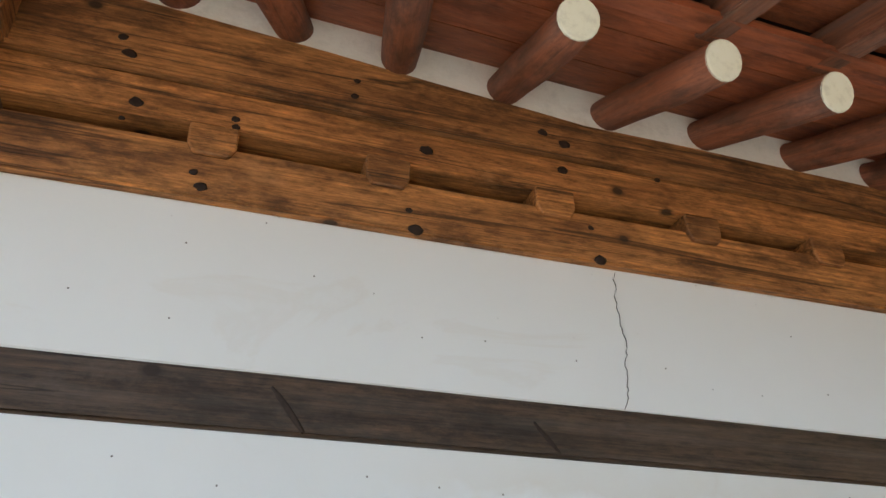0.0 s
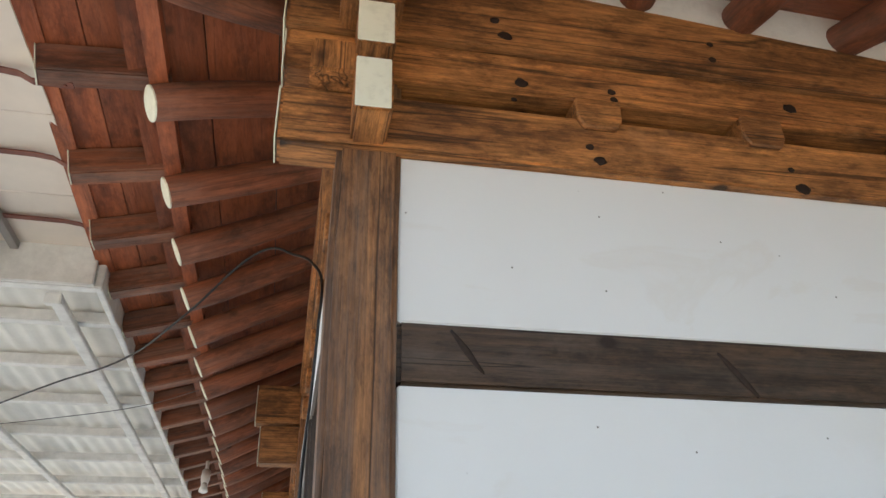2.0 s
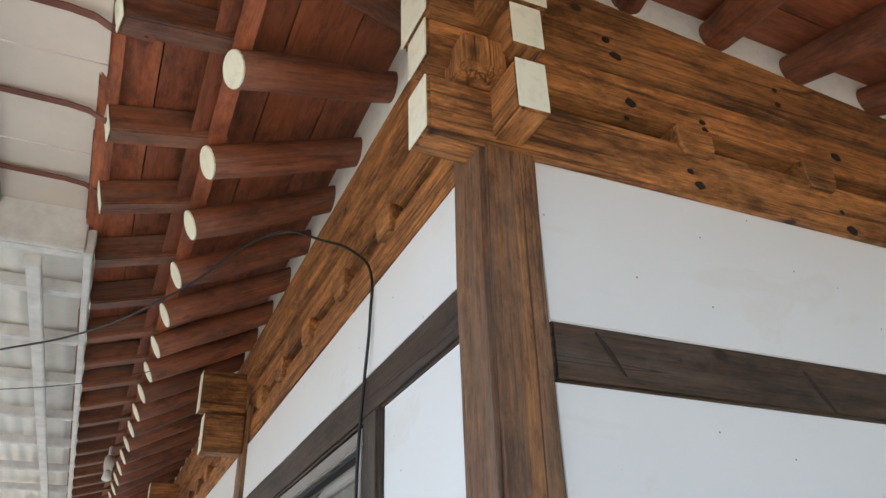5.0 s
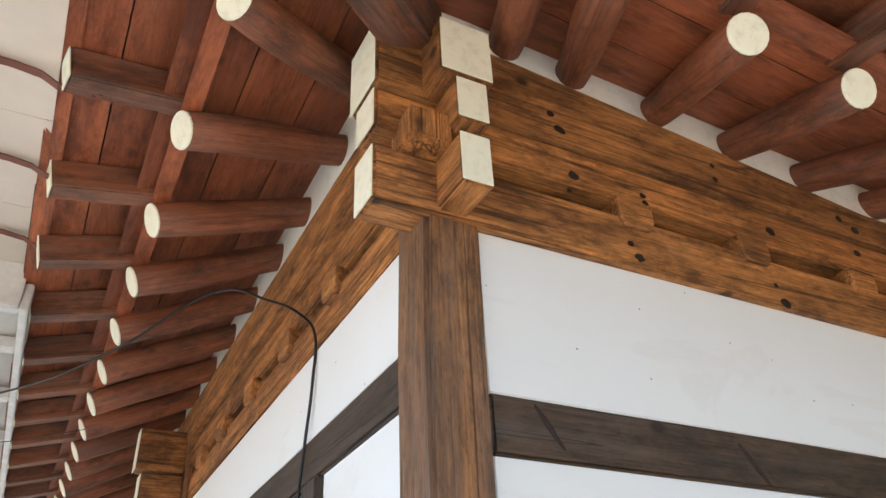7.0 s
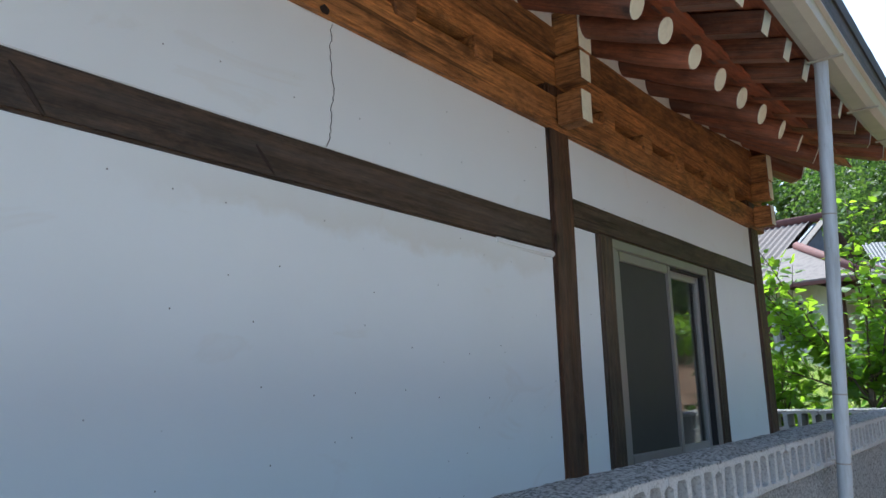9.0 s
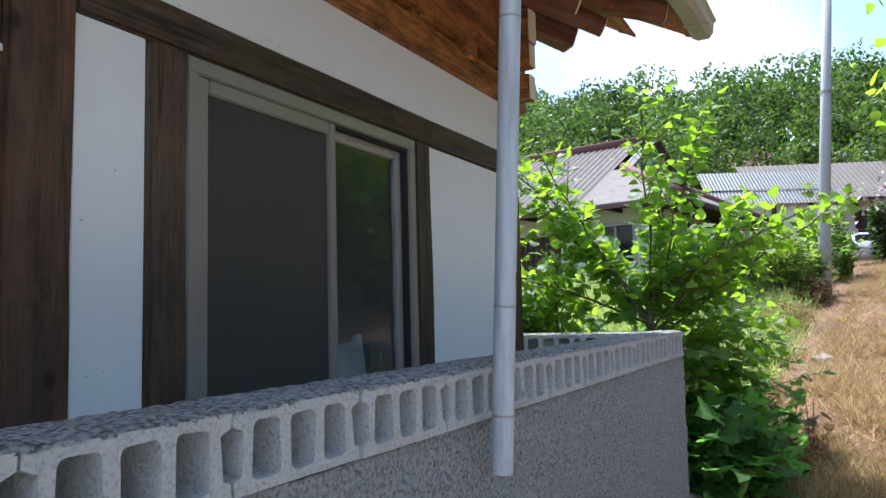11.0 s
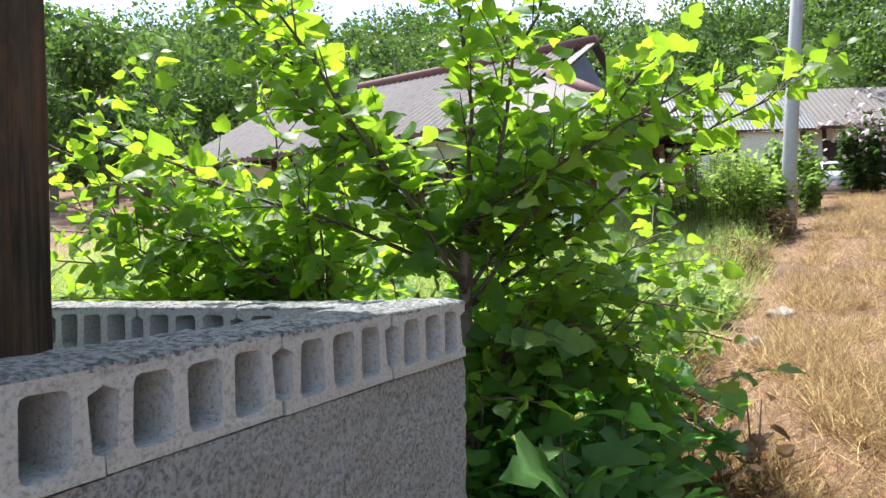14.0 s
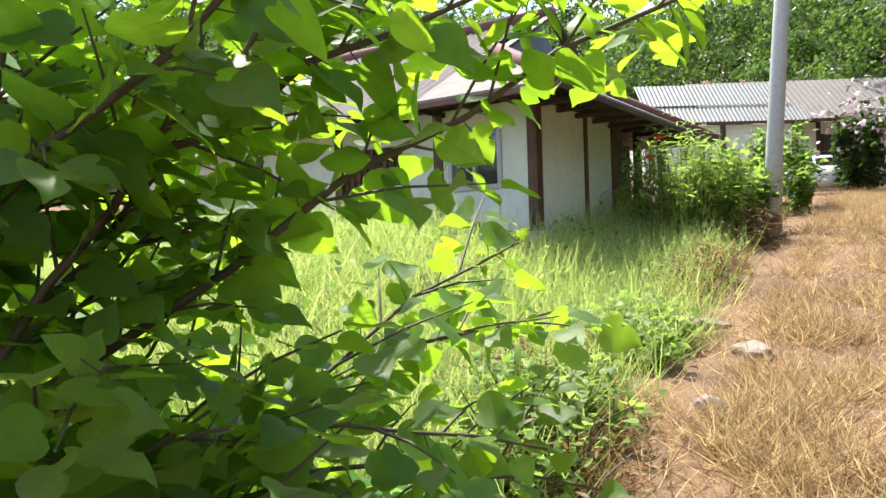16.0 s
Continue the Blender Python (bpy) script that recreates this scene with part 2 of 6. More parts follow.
# Pale warm slab colour, set to throw light up at the eaves.
M["yard"] = speckled("bounce_light_cement", (0.50, 0.475, 0.42), (0.35, 0.33, 0.29), 30, 0.5, 0.3, 0.004, 0.95, 0.8, (0.8, 0.8, 0.78))
M["block"] = speckled("grey_concrete_block", (0.52, 0.515, 0.50), (0.22, 0.218, 0.21), 120, 0.8, 0.9, 0.006, 0.95, 1.5, (0.8, 0.8, 0.79))
M["render"] = speckled("rough_cement_render", (0.72, 0.715, 0.70), (0.19, 0.187, 0.182), 110, 0.95, 1.0, 0.05, 0.97, 1.6, (0.85, 0.85, 0.85), 0.39, 0.54)
M["cap"] = speckled("coarse_mortar_cap", (0.60, 0.595, 0.58), (0.10, 0.098, 0.094), 72, 0.95, 1.0, 0.03, 0.97, 2.0, (0.8, 0.8, 0.8), 0.415, 0.555)


def pvc_build(nt, b):
    """Sun-chalked plastic with long grey runs and small scuffs."""
    run = noise_tex(nt, coords(nt, (30, 30, 2.2), True), 1.0, 6, 0.7, 0.4)
    scuff = noise_tex(nt, coords(nt, (60, 60, 18), True), 1.0, 6, 0.7)
    c = ramp_of(nt, run, [(0.34, (0.36, 0.385, 0.40)), (0.52, (0.47, 0.51, 0.545)), (0.7, (0.54, 0.575, 0.60))])
    c = mix(nt, ramp_of(nt, scuff, [(0.62, (0, 0, 0)), (0.70, (0.6, 0.6, 0.6))]), c, (0.22, 0.22, 0.22))
    nt.links.new(c, b.inputs["Base Color"])
    b.inputs["Roughness"].default_value = 0.45
    bump(nt, b, scuff, 0.1, 0.001)


M["pvc"] = material("pale_grey_pvc", pvc_build)
M["rust"] = plain("rust_stain", (0.25, 0.10, 0.03), 0.8)
M["gutter"] = plain("cream_gutter_metal", (0.46, 0.42, 0.34), 0.4, 0, 0.15)
M["alu"] = plain("grey_window_aluminium", (0.34, 0.315, 0.29), 0.35, 0.3, 0.1)
M["alu_light"] = plain("pale_window_aluminium", (0.42, 0.40, 0.375), 0.35, 0.2, 0.1)
M["dark_gap"] = plain("dark_rubber_seal", (0.02, 0.02, 0.02), 0.7)
# Insect mesh; also the flat dark panels that paint shade in openings.
M["screen"] = plain("dark_mesh_and_shade_panel", (0.055, 0.052, 0.048), 0.6, 0, 0.15, 3)
M["beige"] = plain("beige_painted_sheet", (0.76, 0.65, 0.54), 0.45, 0, 0.14, 2.5)
def sheet_build(nt, b):
    v = coords(nt, (1, 1, 1), True)
    c = ramp_of(nt, noise_tex(nt, v, 5.0, 6, 0.7), [(0.3, (0.74, 0.72, 0.66)), (0.65, (0.84, 0.82, 0.76))])
    nt.links.new(c, b.inputs["Base Color"])
    b.inputs["Roughness"].default_value = 0.5
    tr = nt.nodes.new("ShaderNodeBsdfTranslucent")
    nt.links.new(c, tr.inputs["Color"])
    ms = nt.nodes.new("ShaderNodeMixShader")
    ms.inputs[0].default_value = 0.08
    nt.links.new(b.outputs[0], ms.inputs[1])
    nt.links.new(tr.outputs[0], ms.inputs[2])
    nt.links.new(ms.outputs[0], nt.nodes["Material Output"].inputs["Surface"])


M["white_sheet"] = material("milky_roofing_sheet", sheet_build)
M["white_wood"] = plain("white_painted_batten", (0.78, 0.77, 0.73), 0.6, 0, 0.25, 12)
M["strap"] = plain("red_oxide_strap", (0.20, 0.065, 0.04), 0.6, 0.1, 0.3, 20)
M["cable"] = plain("black_cable", (0.015, 0.015, 0.015), 0.5)
M["crack"] = plain("dark_crack", (0.05, 0.05, 0.048), 0.95)
M["curtain"] = plain("pale_curtain_cloth", (0.70, 0.73, 0.77), 0.9, 0, 0.3, 3)
M["room"] = plain("plain_room_wall", (0.62, 0.60, 0.55), 0.9)
M["tile"] = plain("dark_roof_tile", (0.06, 0.06, 0.065), 0.7, 0, 0.3, 5)
M["bark"] = speckled("grey_bark", (0.16, 0.13, 0.095), (0.06, 0.05, 0.035), 40, 0.7, 0.6, 0.006)
M["twig"] = plain("brown_twig", (0.10, 0.075, 0.045), 0.7)
M["leaf"] = leaf_material("mulberry_leaf", (0.078, 0.150, 0.045), (0.128, 0.228, 0.058), (4.2, 3.6, 0.70))
M["leaf_low"] = leaf_material("vine_leaf", (0.100, 0.20, 0.070), (0.15, 0.28, 0.095), (2.4, 2.5, 1.3))
M["leaf_far"] = leaf_material("woodland_leaf", (0.034, 0.074, 0.020), (0.105, 0.165, 0.046), (1.4, 1.5, 0.9), 0.35, 0.9)
M["leaf_bush"] = leaf_material("bush_leaf", (0.13, 0.20, 0.055), (0.27, 0.36, 0.12), (1.7, 1.8, 1.1))
M["grass"] = leaf_material("green_grass_blade", (0.26, 0.37, 0.12), (0.58, 0.63, 0.32), (1.5, 1.5, 1.0))
M["straw"] = leaf_material("dry_straw_blade", (0.20, 0.10, 0.055), (0.80, 0.60, 0.37), (1.1, 1.1, 1.0))
M["dead_leaf"] = leaf_material("dead_leaf", (0.14, 0.075, 0.035), (0.22, 0.13, 0.06), (1.2, 1.1, 1.0))
M["far_wall"] = speckled("old_lime_wall", (0.68, 0.69, 0.62), (0.5, 0.5, 0.43), 8, 0.4, 0.2, 0.004, 0.9, 0.8, (0.85, 0.87, 0.8))
M["far_wood"] = wood("old_brown_post", (0.06, 0.025, 0.014), (0.13, 0.055, 0.03), "z", 0.3, 0.2)
M["slate"] = speckled("old_slate_sheet", (0.21, 0.182, 0.163), (0.11, 0.094, 0.085), 9, 0.6, 0.3, 0.01, 0.85, 0.9, (0.8, 0.72, 0.7))
M["red_slate"] = speckled("faded_red_roof_edge", (0.16, 0.07, 0.06), (0.09, 0.05, 0.045), 10, 0.6, 0.3, 0.01, 0.8)
M["tin"] = speckled("grey_corrugated_tin", (0.20, 0.20, 0.192), (0.12, 0.118, 0.113), 7, 0.6, 0.2, 0.004, 0.55, 0.8, (0.8, 0.78, 0.75))
M["pole"] = speckled("pale_concrete_pole", (0.46, 0.455, 0.44), (0.3, 0.295, 0.28), 25, 0.5, 0.2, 0.003, 0.85)
M["stone"] = speckled("pale_field_stone", (0.30, 0.25, 0.21), (0.16, 0.13, 0.11), 18, 0.6, 0.6, 0.01)
M["car_paint"] = plain("white_car_paint", (0.75, 0.76, 0.78), 0.2, 0, 0.05)
M["tyre"] = plain("black_tyre", (0.02, 0.02, 0.02), 0.85)
M["blue_sheet"] = plain("blue_grey_board", (0.22, 0.27, 0.36), 0.6)
M["orange"] = plain("orange_lily_petal", (0.75, 0.17, 0.06), 0.5)
M["blossom"] = plain("pale_blossom", (0.62, 0.5, 0.52), 0.6)


def glass_build(nt, b):
    b.inputs["Base Color"].default_value = (0.9, 0.95, 0.93, 1)
    b.inputs["Roughness"].default_value = 0.02
    b.inputs["Transmission Weight"].default_value = 1.0
    b.inputs["IOR"].default_value = 1.5


M["glass"] = material("window_glass", glass_build)


def ground_build(nt, b):
    v = coords(nt, (1, 1, 1), True)
    n1 = noise_tex(nt, v, 1.1, 6, 0.65)
    n2 = noise_tex(nt, v, 16, 6, 0.7)
    n3 = noise_tex(nt, v, 70, 4, 0.7)
    c = ramp_of(nt, n1, [(0.35, (0.13, 0.075, 0.045)), (0.52, (0.25, 0.15, 0.09)), (0.68, (0.18, 0.105, 0.065))])
    c = mix(nt, 0.6, c, ramp_of(nt, n2, [(0.3, (0.45, 0.42, 0.4)), (0.65, (1.25, 1.2, 1.1))]), "MULTIPLY")
    c = mix(nt, 0.5, c, ramp_of(nt, n3, [(0.3, (0.6, 0.6, 0.6)), (0.65, (1.15, 1.15, 1.1))]), "MULTIPLY")
    nt.links.new(c, b.inputs["Base Color"])
    b.inputs["Roughness"].default_value = 0.95
    bump(nt, b, n2, 0.8, 0.03)


M["earth"] = material("dry_earth", ground_build)


# ---------------------------------------------------------------- mesh helpers
def mesh_of(bm, name, mat, smooth=False):
    me = bpy.data.meshes.new(name)
    bm.normal_update()
    bm.to_mesh(me)
    bm.free()
    me.materials.append(mat)
    if smooth:
        for p in me.polygons:
            p.use_smooth = True
    return me


def part(name, bm, mat, parent=None, label="", smooth=False, m=None):
    ob = new(name, mesh_of(bm, name, mat, smooth))
    if parent:
        ob.parent = parent
    if m is not None:
        ob.matrix_basis = m
    if label:
        ob["label"] = label
    return ob


def empty(name, loc=(0, 0, 0), label="", category="", group="", kind=""):
    e = new(name)
    e.empty_display_size = 0.1
    e.location = loc
    return tagged(e, label, category, group, kind)


def box_bm(x0, x1, y0, y1, z0, z1, bevel=0.006, cuts=0, wob=0.0, seed=0):
    """A box with softened, slightly uneven edges."""
    bm = bmesh.new()
    bmesh.ops.create_cube(bm, size=1.0)
    bmesh.ops.scale(bm, vec=(x1 - x0, y1 - y0, z1 - z0), verts=bm.verts)
    bmesh.ops.translate(bm, vec=((x0 + x1) / 2, (y0 + y1) / 2, (z0 + z1) / 2), verts=bm.verts)
    if cuts:
        d = (x1 - x0, y1 - y0, z1 - z0)
        k = d.index(max(d))
        es = [e for e in bm.edges if abs((e.verts[0].co - e.verts[1].co)[k]) > 1e-4]
        bmesh.ops.subdivide_edges(bm, edges=es, cuts=cuts)
    if bevel:
        es = [e for e in bm.edges if len(e.link_faces) == 2 and e.calc_face_angle(0) > 0.5]
        bmesh.ops.bevel(bm, geom=es, offset=bevel, segments=2, affect="EDGES", clamp_overlap=True)
    if wob:
        for v in bm.verts:
            q = noise.noise_vector(v.co * 2.3 + Vector((seed * 3.1, seed, 0)))
            v.co += q * wob
    return bm


def box(name, x0, x1, y0, y1, z0, z1, mat, parent=None, bevel=0.006, label="", cuts=0, wob=0.0):
    """A box object whose origin is at its middle."""
    c = ((x0 + x1) / 2, (y0 + y1) / 2, (z0 + z1) / 2)
    bm = box_bm(x0 - c[0], x1 - c[0], y0 - c[1], y1 - c[1], z0 - c[2], z1 - c[2], bevel, cuts, wob, c[0] * 7 + c[1])
    base = Vector(parent.location) if parent else Vector()
    return part(name, bm, mat, parent, label, False, Matrix.Translation(Vector(c) - base))


def tube(bm, pts, radii, seg=8, caps=True):
    """A tapered tube through points, into bm."""
    rings = []
    pts = [Vector(p) for p in pts]
    for i, p in enumerate(pts):
        d = (pts[min(i + 1, len(pts) - 1)] - pts[max(i - 1, 0)]).normalized()
        if i == 0:
            u = d.orthogonal().normalized()
        u = (u - d * u.dot(d)).normalized()
        w = d.cross(u)
        rings.append([bm.verts.new(p + (u * math.cos(a) + w * math.sin(a)) * radii[i])
                      for a in [2 * math.pi * k / seg for k in range(seg)]])
    for a, b in zip(rings, rings[1:]):
        for k in range(seg):
            bm.faces.new((a[k], a[(k + 1) % seg], b[(k + 1) % seg], b[k]))
    if caps:
        bm.faces.new(rings[0][::-1])
        bm.faces.new(rings[-1])
    return bm


def raw(name, verts, faces, mat, parent=None, smooth=False):
    me = bpy.data.meshes.new(name)
    me.from_pydata(verts, [], faces)
    me.materials.append(mat)
    if smooth:
        me.polygons.foreach_set("use_smooth", [True] * len(me.polygons))
    me.update()
    ob = new(name, me)
    if parent:
        ob.parent = parent
    return ob


# ---------------------------------------------------------------- ground
def smooth01(t):
    t = max(0.0, min(1.0, t))
    return t * t * (3 - 2 * t)


ROAD_X = [-400, 3.0, 7.0, 10.0, 11.4, 16.0, 25.0, 34.0, 45.0, 60.0, 90.0, 150.0, 500.0]
ROAD_Z = [0.0, 0.0, 0.42, 0.93, 1.02, 1.80, 2.75, 3.3, 5.6, 11.2, 19.8, 31.0, 37.0]


def gz(x, y):
    """Height of the ground: flat by the house, then a lane that climbs to a wooded hill."""
    s = x + 0.55 * max(0.0, y - 9.0)
    z = float(np.interp(s, ROAD_X, ROAD_Z))
    z += 0.62 * smooth01((y + 0.2) / 2.4) * smooth01((x - 7.0) / 5.0) * (1 - smooth01((x - 30) / 10))
    z += 0.35 * smooth01((-y - 4.0) / 5.0)
    z += 0.03 * noise.noise(Vector((x * 0.9, y * 0.9, 0))) + 0.012 * noise.noise(Vector((x * 4, y * 4, 3)))
    return z


PY_YARD = -0.72


def build_ground():
    def axis(lo, hi, fine0, fine1, step):
        out = [lo]
        far = [fine0 - d for d in (150, 90, 55, 34, 20, 12, 7, 4, 2, 1)]
        out += [v for v in far if v > lo]
        v = fine0
        while v < fine1:
            out.append(v)
            v += step
        out += [v2 for v2 in [fine1 + d for d in (0, 1, 2, 3.5, 5.5, 8, 11, 15, 20, 27, 35, 46, 60, 80, 110, 160)] if v2 < hi]
        return out + [hi]
    xs = axis(-400, 500, -4, 22, 0.22)
    ys = axis(-400, 400, -6, 8, 0.22)
    verts = [(x, y, gz(x, y)) for x in xs for y in ys]
    n = len(ys)
    faces = [(i * n + j, (i + 1) * n + j, (i + 1) * n + j + 1, i * n + j + 1) for i in range(len(xs) - 1) for j in range(n - 1)]
    ob = raw("ground", verts, faces, M["earth"], smooth=True)
    tagged(ob, "dry brown earth lane rising between weedy verges", "ground", kind="structure")
    # Two unseen pale slabs, added to bounce sunlight onto walls and eaves.
    yard = box("pavement", -9.0, 5.2, -8.5, PY_YARD, -0.06, 0.035, M["yard"], None, 0.01)
    side = box("pavement", -9.0, -0.21, PY_YARD + 0.003, 11.0, -0.06, 0.035, M["yard"], None, 0.01)
    tagged(side, "unseen pale slab beside the house, added to bounce light", "pavement", kind="structure")
    tagged(yard, "unseen pale slab before the house, added to bounce light", "pavement", kind="structure")


build_ground()

# ---------------------------------------------------------------- the hanok house
X2A, X2B, X3A, X3B = 2.695, 2.868, 5.345, 5.515      # second and third post
YL = -0.12                                            # plaster face of the side wall
ZT = 2.70                                             # top of the plaster
BASE = 0.35


def plaster(parent, x0, x1, y0, y1, z0, z1):
    return box("plaster_panel", x0, x1, y0, y1, z0, z1, M["plaster"], parent, 0.003)


wall_front = empty("wall_front", (0, 0, 0), "white lime plaster infill between dark timber framing", "wall", kind="structure")
upper_left = plaster(wall_front, 0.0, X2A, 0, 0.1, 2.314, ZT)
plaster(wall_front, 0.0, X2A, 0, 0.1, BASE, 2.187)
plaster(wall_front, X2B, X3A, 0, 0.1, 2.436, ZT)
plaster(wall_front, X2B, 3.075, 0, 0.1, BASE, 2.318)
plaster(wall_front, 4.545, X3A, 0, 0.1, BASE, 2.318)
plaster(wall_front, 3.075, 4.545, 0, 0.1, BASE, 1.27)


def crack():
    rnd = random.Random(4)
    bm = bmesh.new()
    prev = None
    x = 1.512
    for i in range(38):
        z = 2.69 - i * 0.372 / 37
        x += rnd.uniform(-0.006, 0.006) - 0.0009
        w = 0.0004 + 0.0004 * min(1, i / 20) * rnd.uniform(0.6, 1.2)
        pair = [bm.verts.new((x - w, -0.0022, z)), bm.verts.new((x + w, -0.0022, z)), bm.verts.new((x, 0.001, z))]
        if prev:
            bm.faces.new((prev[0], prev[1], pair[1], pair[0]))
            bm.faces.new((prev[1], prev[2], pair[2], pair[1]))
            bm.faces.new((prev[2], prev[0], pair[0], pair[2]))
        prev = pair
    part("crack", bm, M["crack"], wall_front, "thin jagged hairline crack")


crack()
# patch of grey mortar under the rail by the second post
box("mortar_patch", 2.30, 2.692, -0.008, 0.02, 2.166, 2.190, M["plaster"], wall_front, 0.006, cuts=6, wob=0.012)

wall_side = empty("wall_side", (0, 0, 0), "white plaster side wall with brown timber rails", "wall", kind="structure")
LP2A, LP2B, LP3 = 2.56, 2.72, 5.2
plaster(wall_side, YL, -0.02, 0.135, LP2A, 2.436, ZT)
plaster(wall_side, YL, -0.02, 0.135, 0.62, BASE, 2.312)
plaster(wall_side, YL, -0.02, 0.62, LP2A, BASE, 1.2)
plaster(wall_side, YL, -0.02, 1.98, LP2A, 1.2, 2.312)
plaster(wall_side, YL, -0.02, LP2B, 9.0, 2.436, ZT)
plaster(wall_side, YL, -0.02, LP2B, 9.0, BASE, 2.312)
for nm, x0, x1, y0, y1 in (("wall_end", 5.40, 5.50, 0.135, 9.0), ("wall_back", -0.12, 5.5, 9.0, 9.1)):
    w = box(nm, x0, x1, y0, y1, BASE, 3.2, M["plaster"], None, 0.003)
    tagged(w, "plain white plaster wall of the house", "wall", kind="structure")
plinth = box("plinth", -0.2, 5.55, -0.05, 9.15, -0.1, BASE, M["render"], None, 0.01)
tagged(plinth, "grey cement plinth under the house walls", "plinth", kind="structure")
room_floor = box("floor", 0.0, 5.38, 0.12, 8.98, BASE, BASE + 0.06, M["room"], None, 0.0)
tagged(room_floor, "dim interior floor of the house", "floor", kind="structure")
room_wall = box("wall_inner", 0.0, 5.38, 2.6, 2.7, BASE + 0.06, 2.9, M["room"], None, 0.0)
tagged(room_wall, "dim interior wall behind the window", "wall", kind="structure")
room_ceiling = box("ceiling", -0.02, 5.40, 0.11, 8.98, 2.92, 2.97, M["room"], None, 0.0)
tagged(room_ceiling, "plain interior ceiling of the house", "ceiling", kind="structure")


def timber(name, x0, x1, y0, y1, z0, z1, mat, label, category="beam", group="", bevel=0.008, cuts=8, wob=0.004):
    ob = box(name, x0, x1, y0, y1, z0, z1, mat, None, bevel, cuts=cuts, wob=wob)
    return tagged(ob, label, category, group)


# posts
for px0, px1 in ((-0.137, 0.0), (X2A, X2B), (X3A, X3B)):
    timber("timber_post", px0, px1, -0.016, 0.135, BASE, 2.90, M["post_z"] if px0 < 0 else M["dark_post_z"],
           "square weathered brown pine post with grey checks" if px0 < 0 else "square dark brown pine post in the wall", "post", "posts of the house", 0.012, 10, 0.005)
for py0 in (LP2A, LP3):
    timber("timber_post", -0.137, -0.0, py0, py0 + 0.165, BASE, 2.90, M["post_z"],
           "square weathered brown pine post with grey checks", "post", "posts of the house", 0.012, 10, 0.005)

# horizontal rails
RAIL = timber("wall_rail", 0.0, X2A, -0.006, 0.09, 2.187, 2.314, M["rail_x"], "grey-brown weathered rail set in white plaster", "rail", "rails of the wall")
timber("wall_rail", X2B, X3A, -0.008, 0.09, 2.318, 2.436, M["rail_x"], "dark brown rail over the sliding window", "rail", "rails of the wall")
timber("wall_rail", -0.128, -0.03, 0.135, LP2A, 2.312, 2.436, M["rail_y"], "grey-brown weathered rail set in white plaster", "rail", "rails of the wall")
timber("wall_rail", -0.128, -0.03, LP2B, LP3, 2.312, 2.436, M["rail_y"], "grey-brown weathered rail set in white plaster", "rail", "rails of the wall")

# lintel beams, support beams and purlins, running past the corner as white-painted bracket ends
ends = "squared orange-brown pine beam with white-painted end"


def long_beam(name, ax, a0, a1, c0, c1, z0, z1, label, white=True, far_white=True):
    e = empty(name, (0, 0, 0), label, "beam", "beams under the eaves")
    if ax == "x":
        box("body", a0, a1, c0, c1, z0, z1, M["beam_x"], e, 0.007, cuts=30, wob=0.004)
        if white:
            box("painted_end", a0 - 0.004, a0 - 0.0005, c0 + 0.002, c1 - 0.002, z0 + 0.002, z1 - 0.002, M["end_paint"], e, 0.0015, "cracked white painted end", 3, 0.003)
        if far_white:
            box("painted_end", a1 + 0.0005, a1 + 0.004, c0 + 0.002, c1 - 0.002, z0 + 0.002, z1 - 0.002, M["end_paint"], e, 0.0015, "cracked white painted end", 3, 0.003)
    else:
        box("body", c0, c1, a0, a1, z0, z1, M["beam_y"], e, 0.007, cuts=14, wob=0.004)
        if white:
            box("painted_end", c0 + 0.002, c1 - 0.002, a0 - 0.004, a0 - 0.0005, z0 + 0.002, z1 - 0.002, M["end_paint"], e, 0.0015, "cracked white painted end", 3, 0.003)
    return e


LINTEL = long_beam("lintel_beam", "x", -0.262, X3B + 0.12, -0.026, 0.075, 2.700, 2.846, ends)
SUPPORT = long_beam("support_beam", "x", -0.262, X3B + 0.12, -0.030, 0.075, 2.896, 3.010, ends)


def purlin_top(x):
    """Top edge of the front purlin, which thickens towards both corners."""
    d = min(x, 5.4 - x)
    return 3.137 + 0.115 * max(0.0, min(1.0, 1 - d / 1.45)) ** 0.9


PURLIN = long_beam("purlin", "x", -0.268, X3B + 0.13, -0.048, 0.105, 3.014, 3.215, "large orange-brown pine purlin with knots and checks")
body = PURLIN.children[0]
cx0 = body.matrix_basis.translation
for v in body.data.vertices:
    if v.co.z > 0 and -0.2 < v.co.x + cx0.x < 5.6:
        v.co.z += purlin_top(v.co.x + cx0.x) - 3.215
long_beam("lintel_beam", "y", -0.142, 8.9, -0.112, -0.034, 2.712, 2.845, ends)
long_beam("support_beam", "y", -0.142, 8.9, -0.112, -0.030, 2.888, 3.008, ends)
long_beam("purlin", "y", -0.145, 8.9, -0.150, -0.012, 3.018, 3.185, "large orange-brown pine purlin with knots and checks")
# Backing boards, coloured dark to paint the shade within the slots.
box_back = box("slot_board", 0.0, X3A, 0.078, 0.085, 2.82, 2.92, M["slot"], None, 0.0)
tagged(box_back, "board behind the lintel slot, coloured dark for shade", "board")
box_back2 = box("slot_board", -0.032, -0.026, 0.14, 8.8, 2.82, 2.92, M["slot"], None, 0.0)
tagged(box_back2, "board behind the lintel slot, coloured dark for shade", "board")
# dark square capital block at the corner
timber("capital_block", -0.205, -0.10, -0.095, 0.012, 2.842, 2.930, M["beam_z"], "small square capital block at the corner post", "block", "", 0.006, 0, 0)


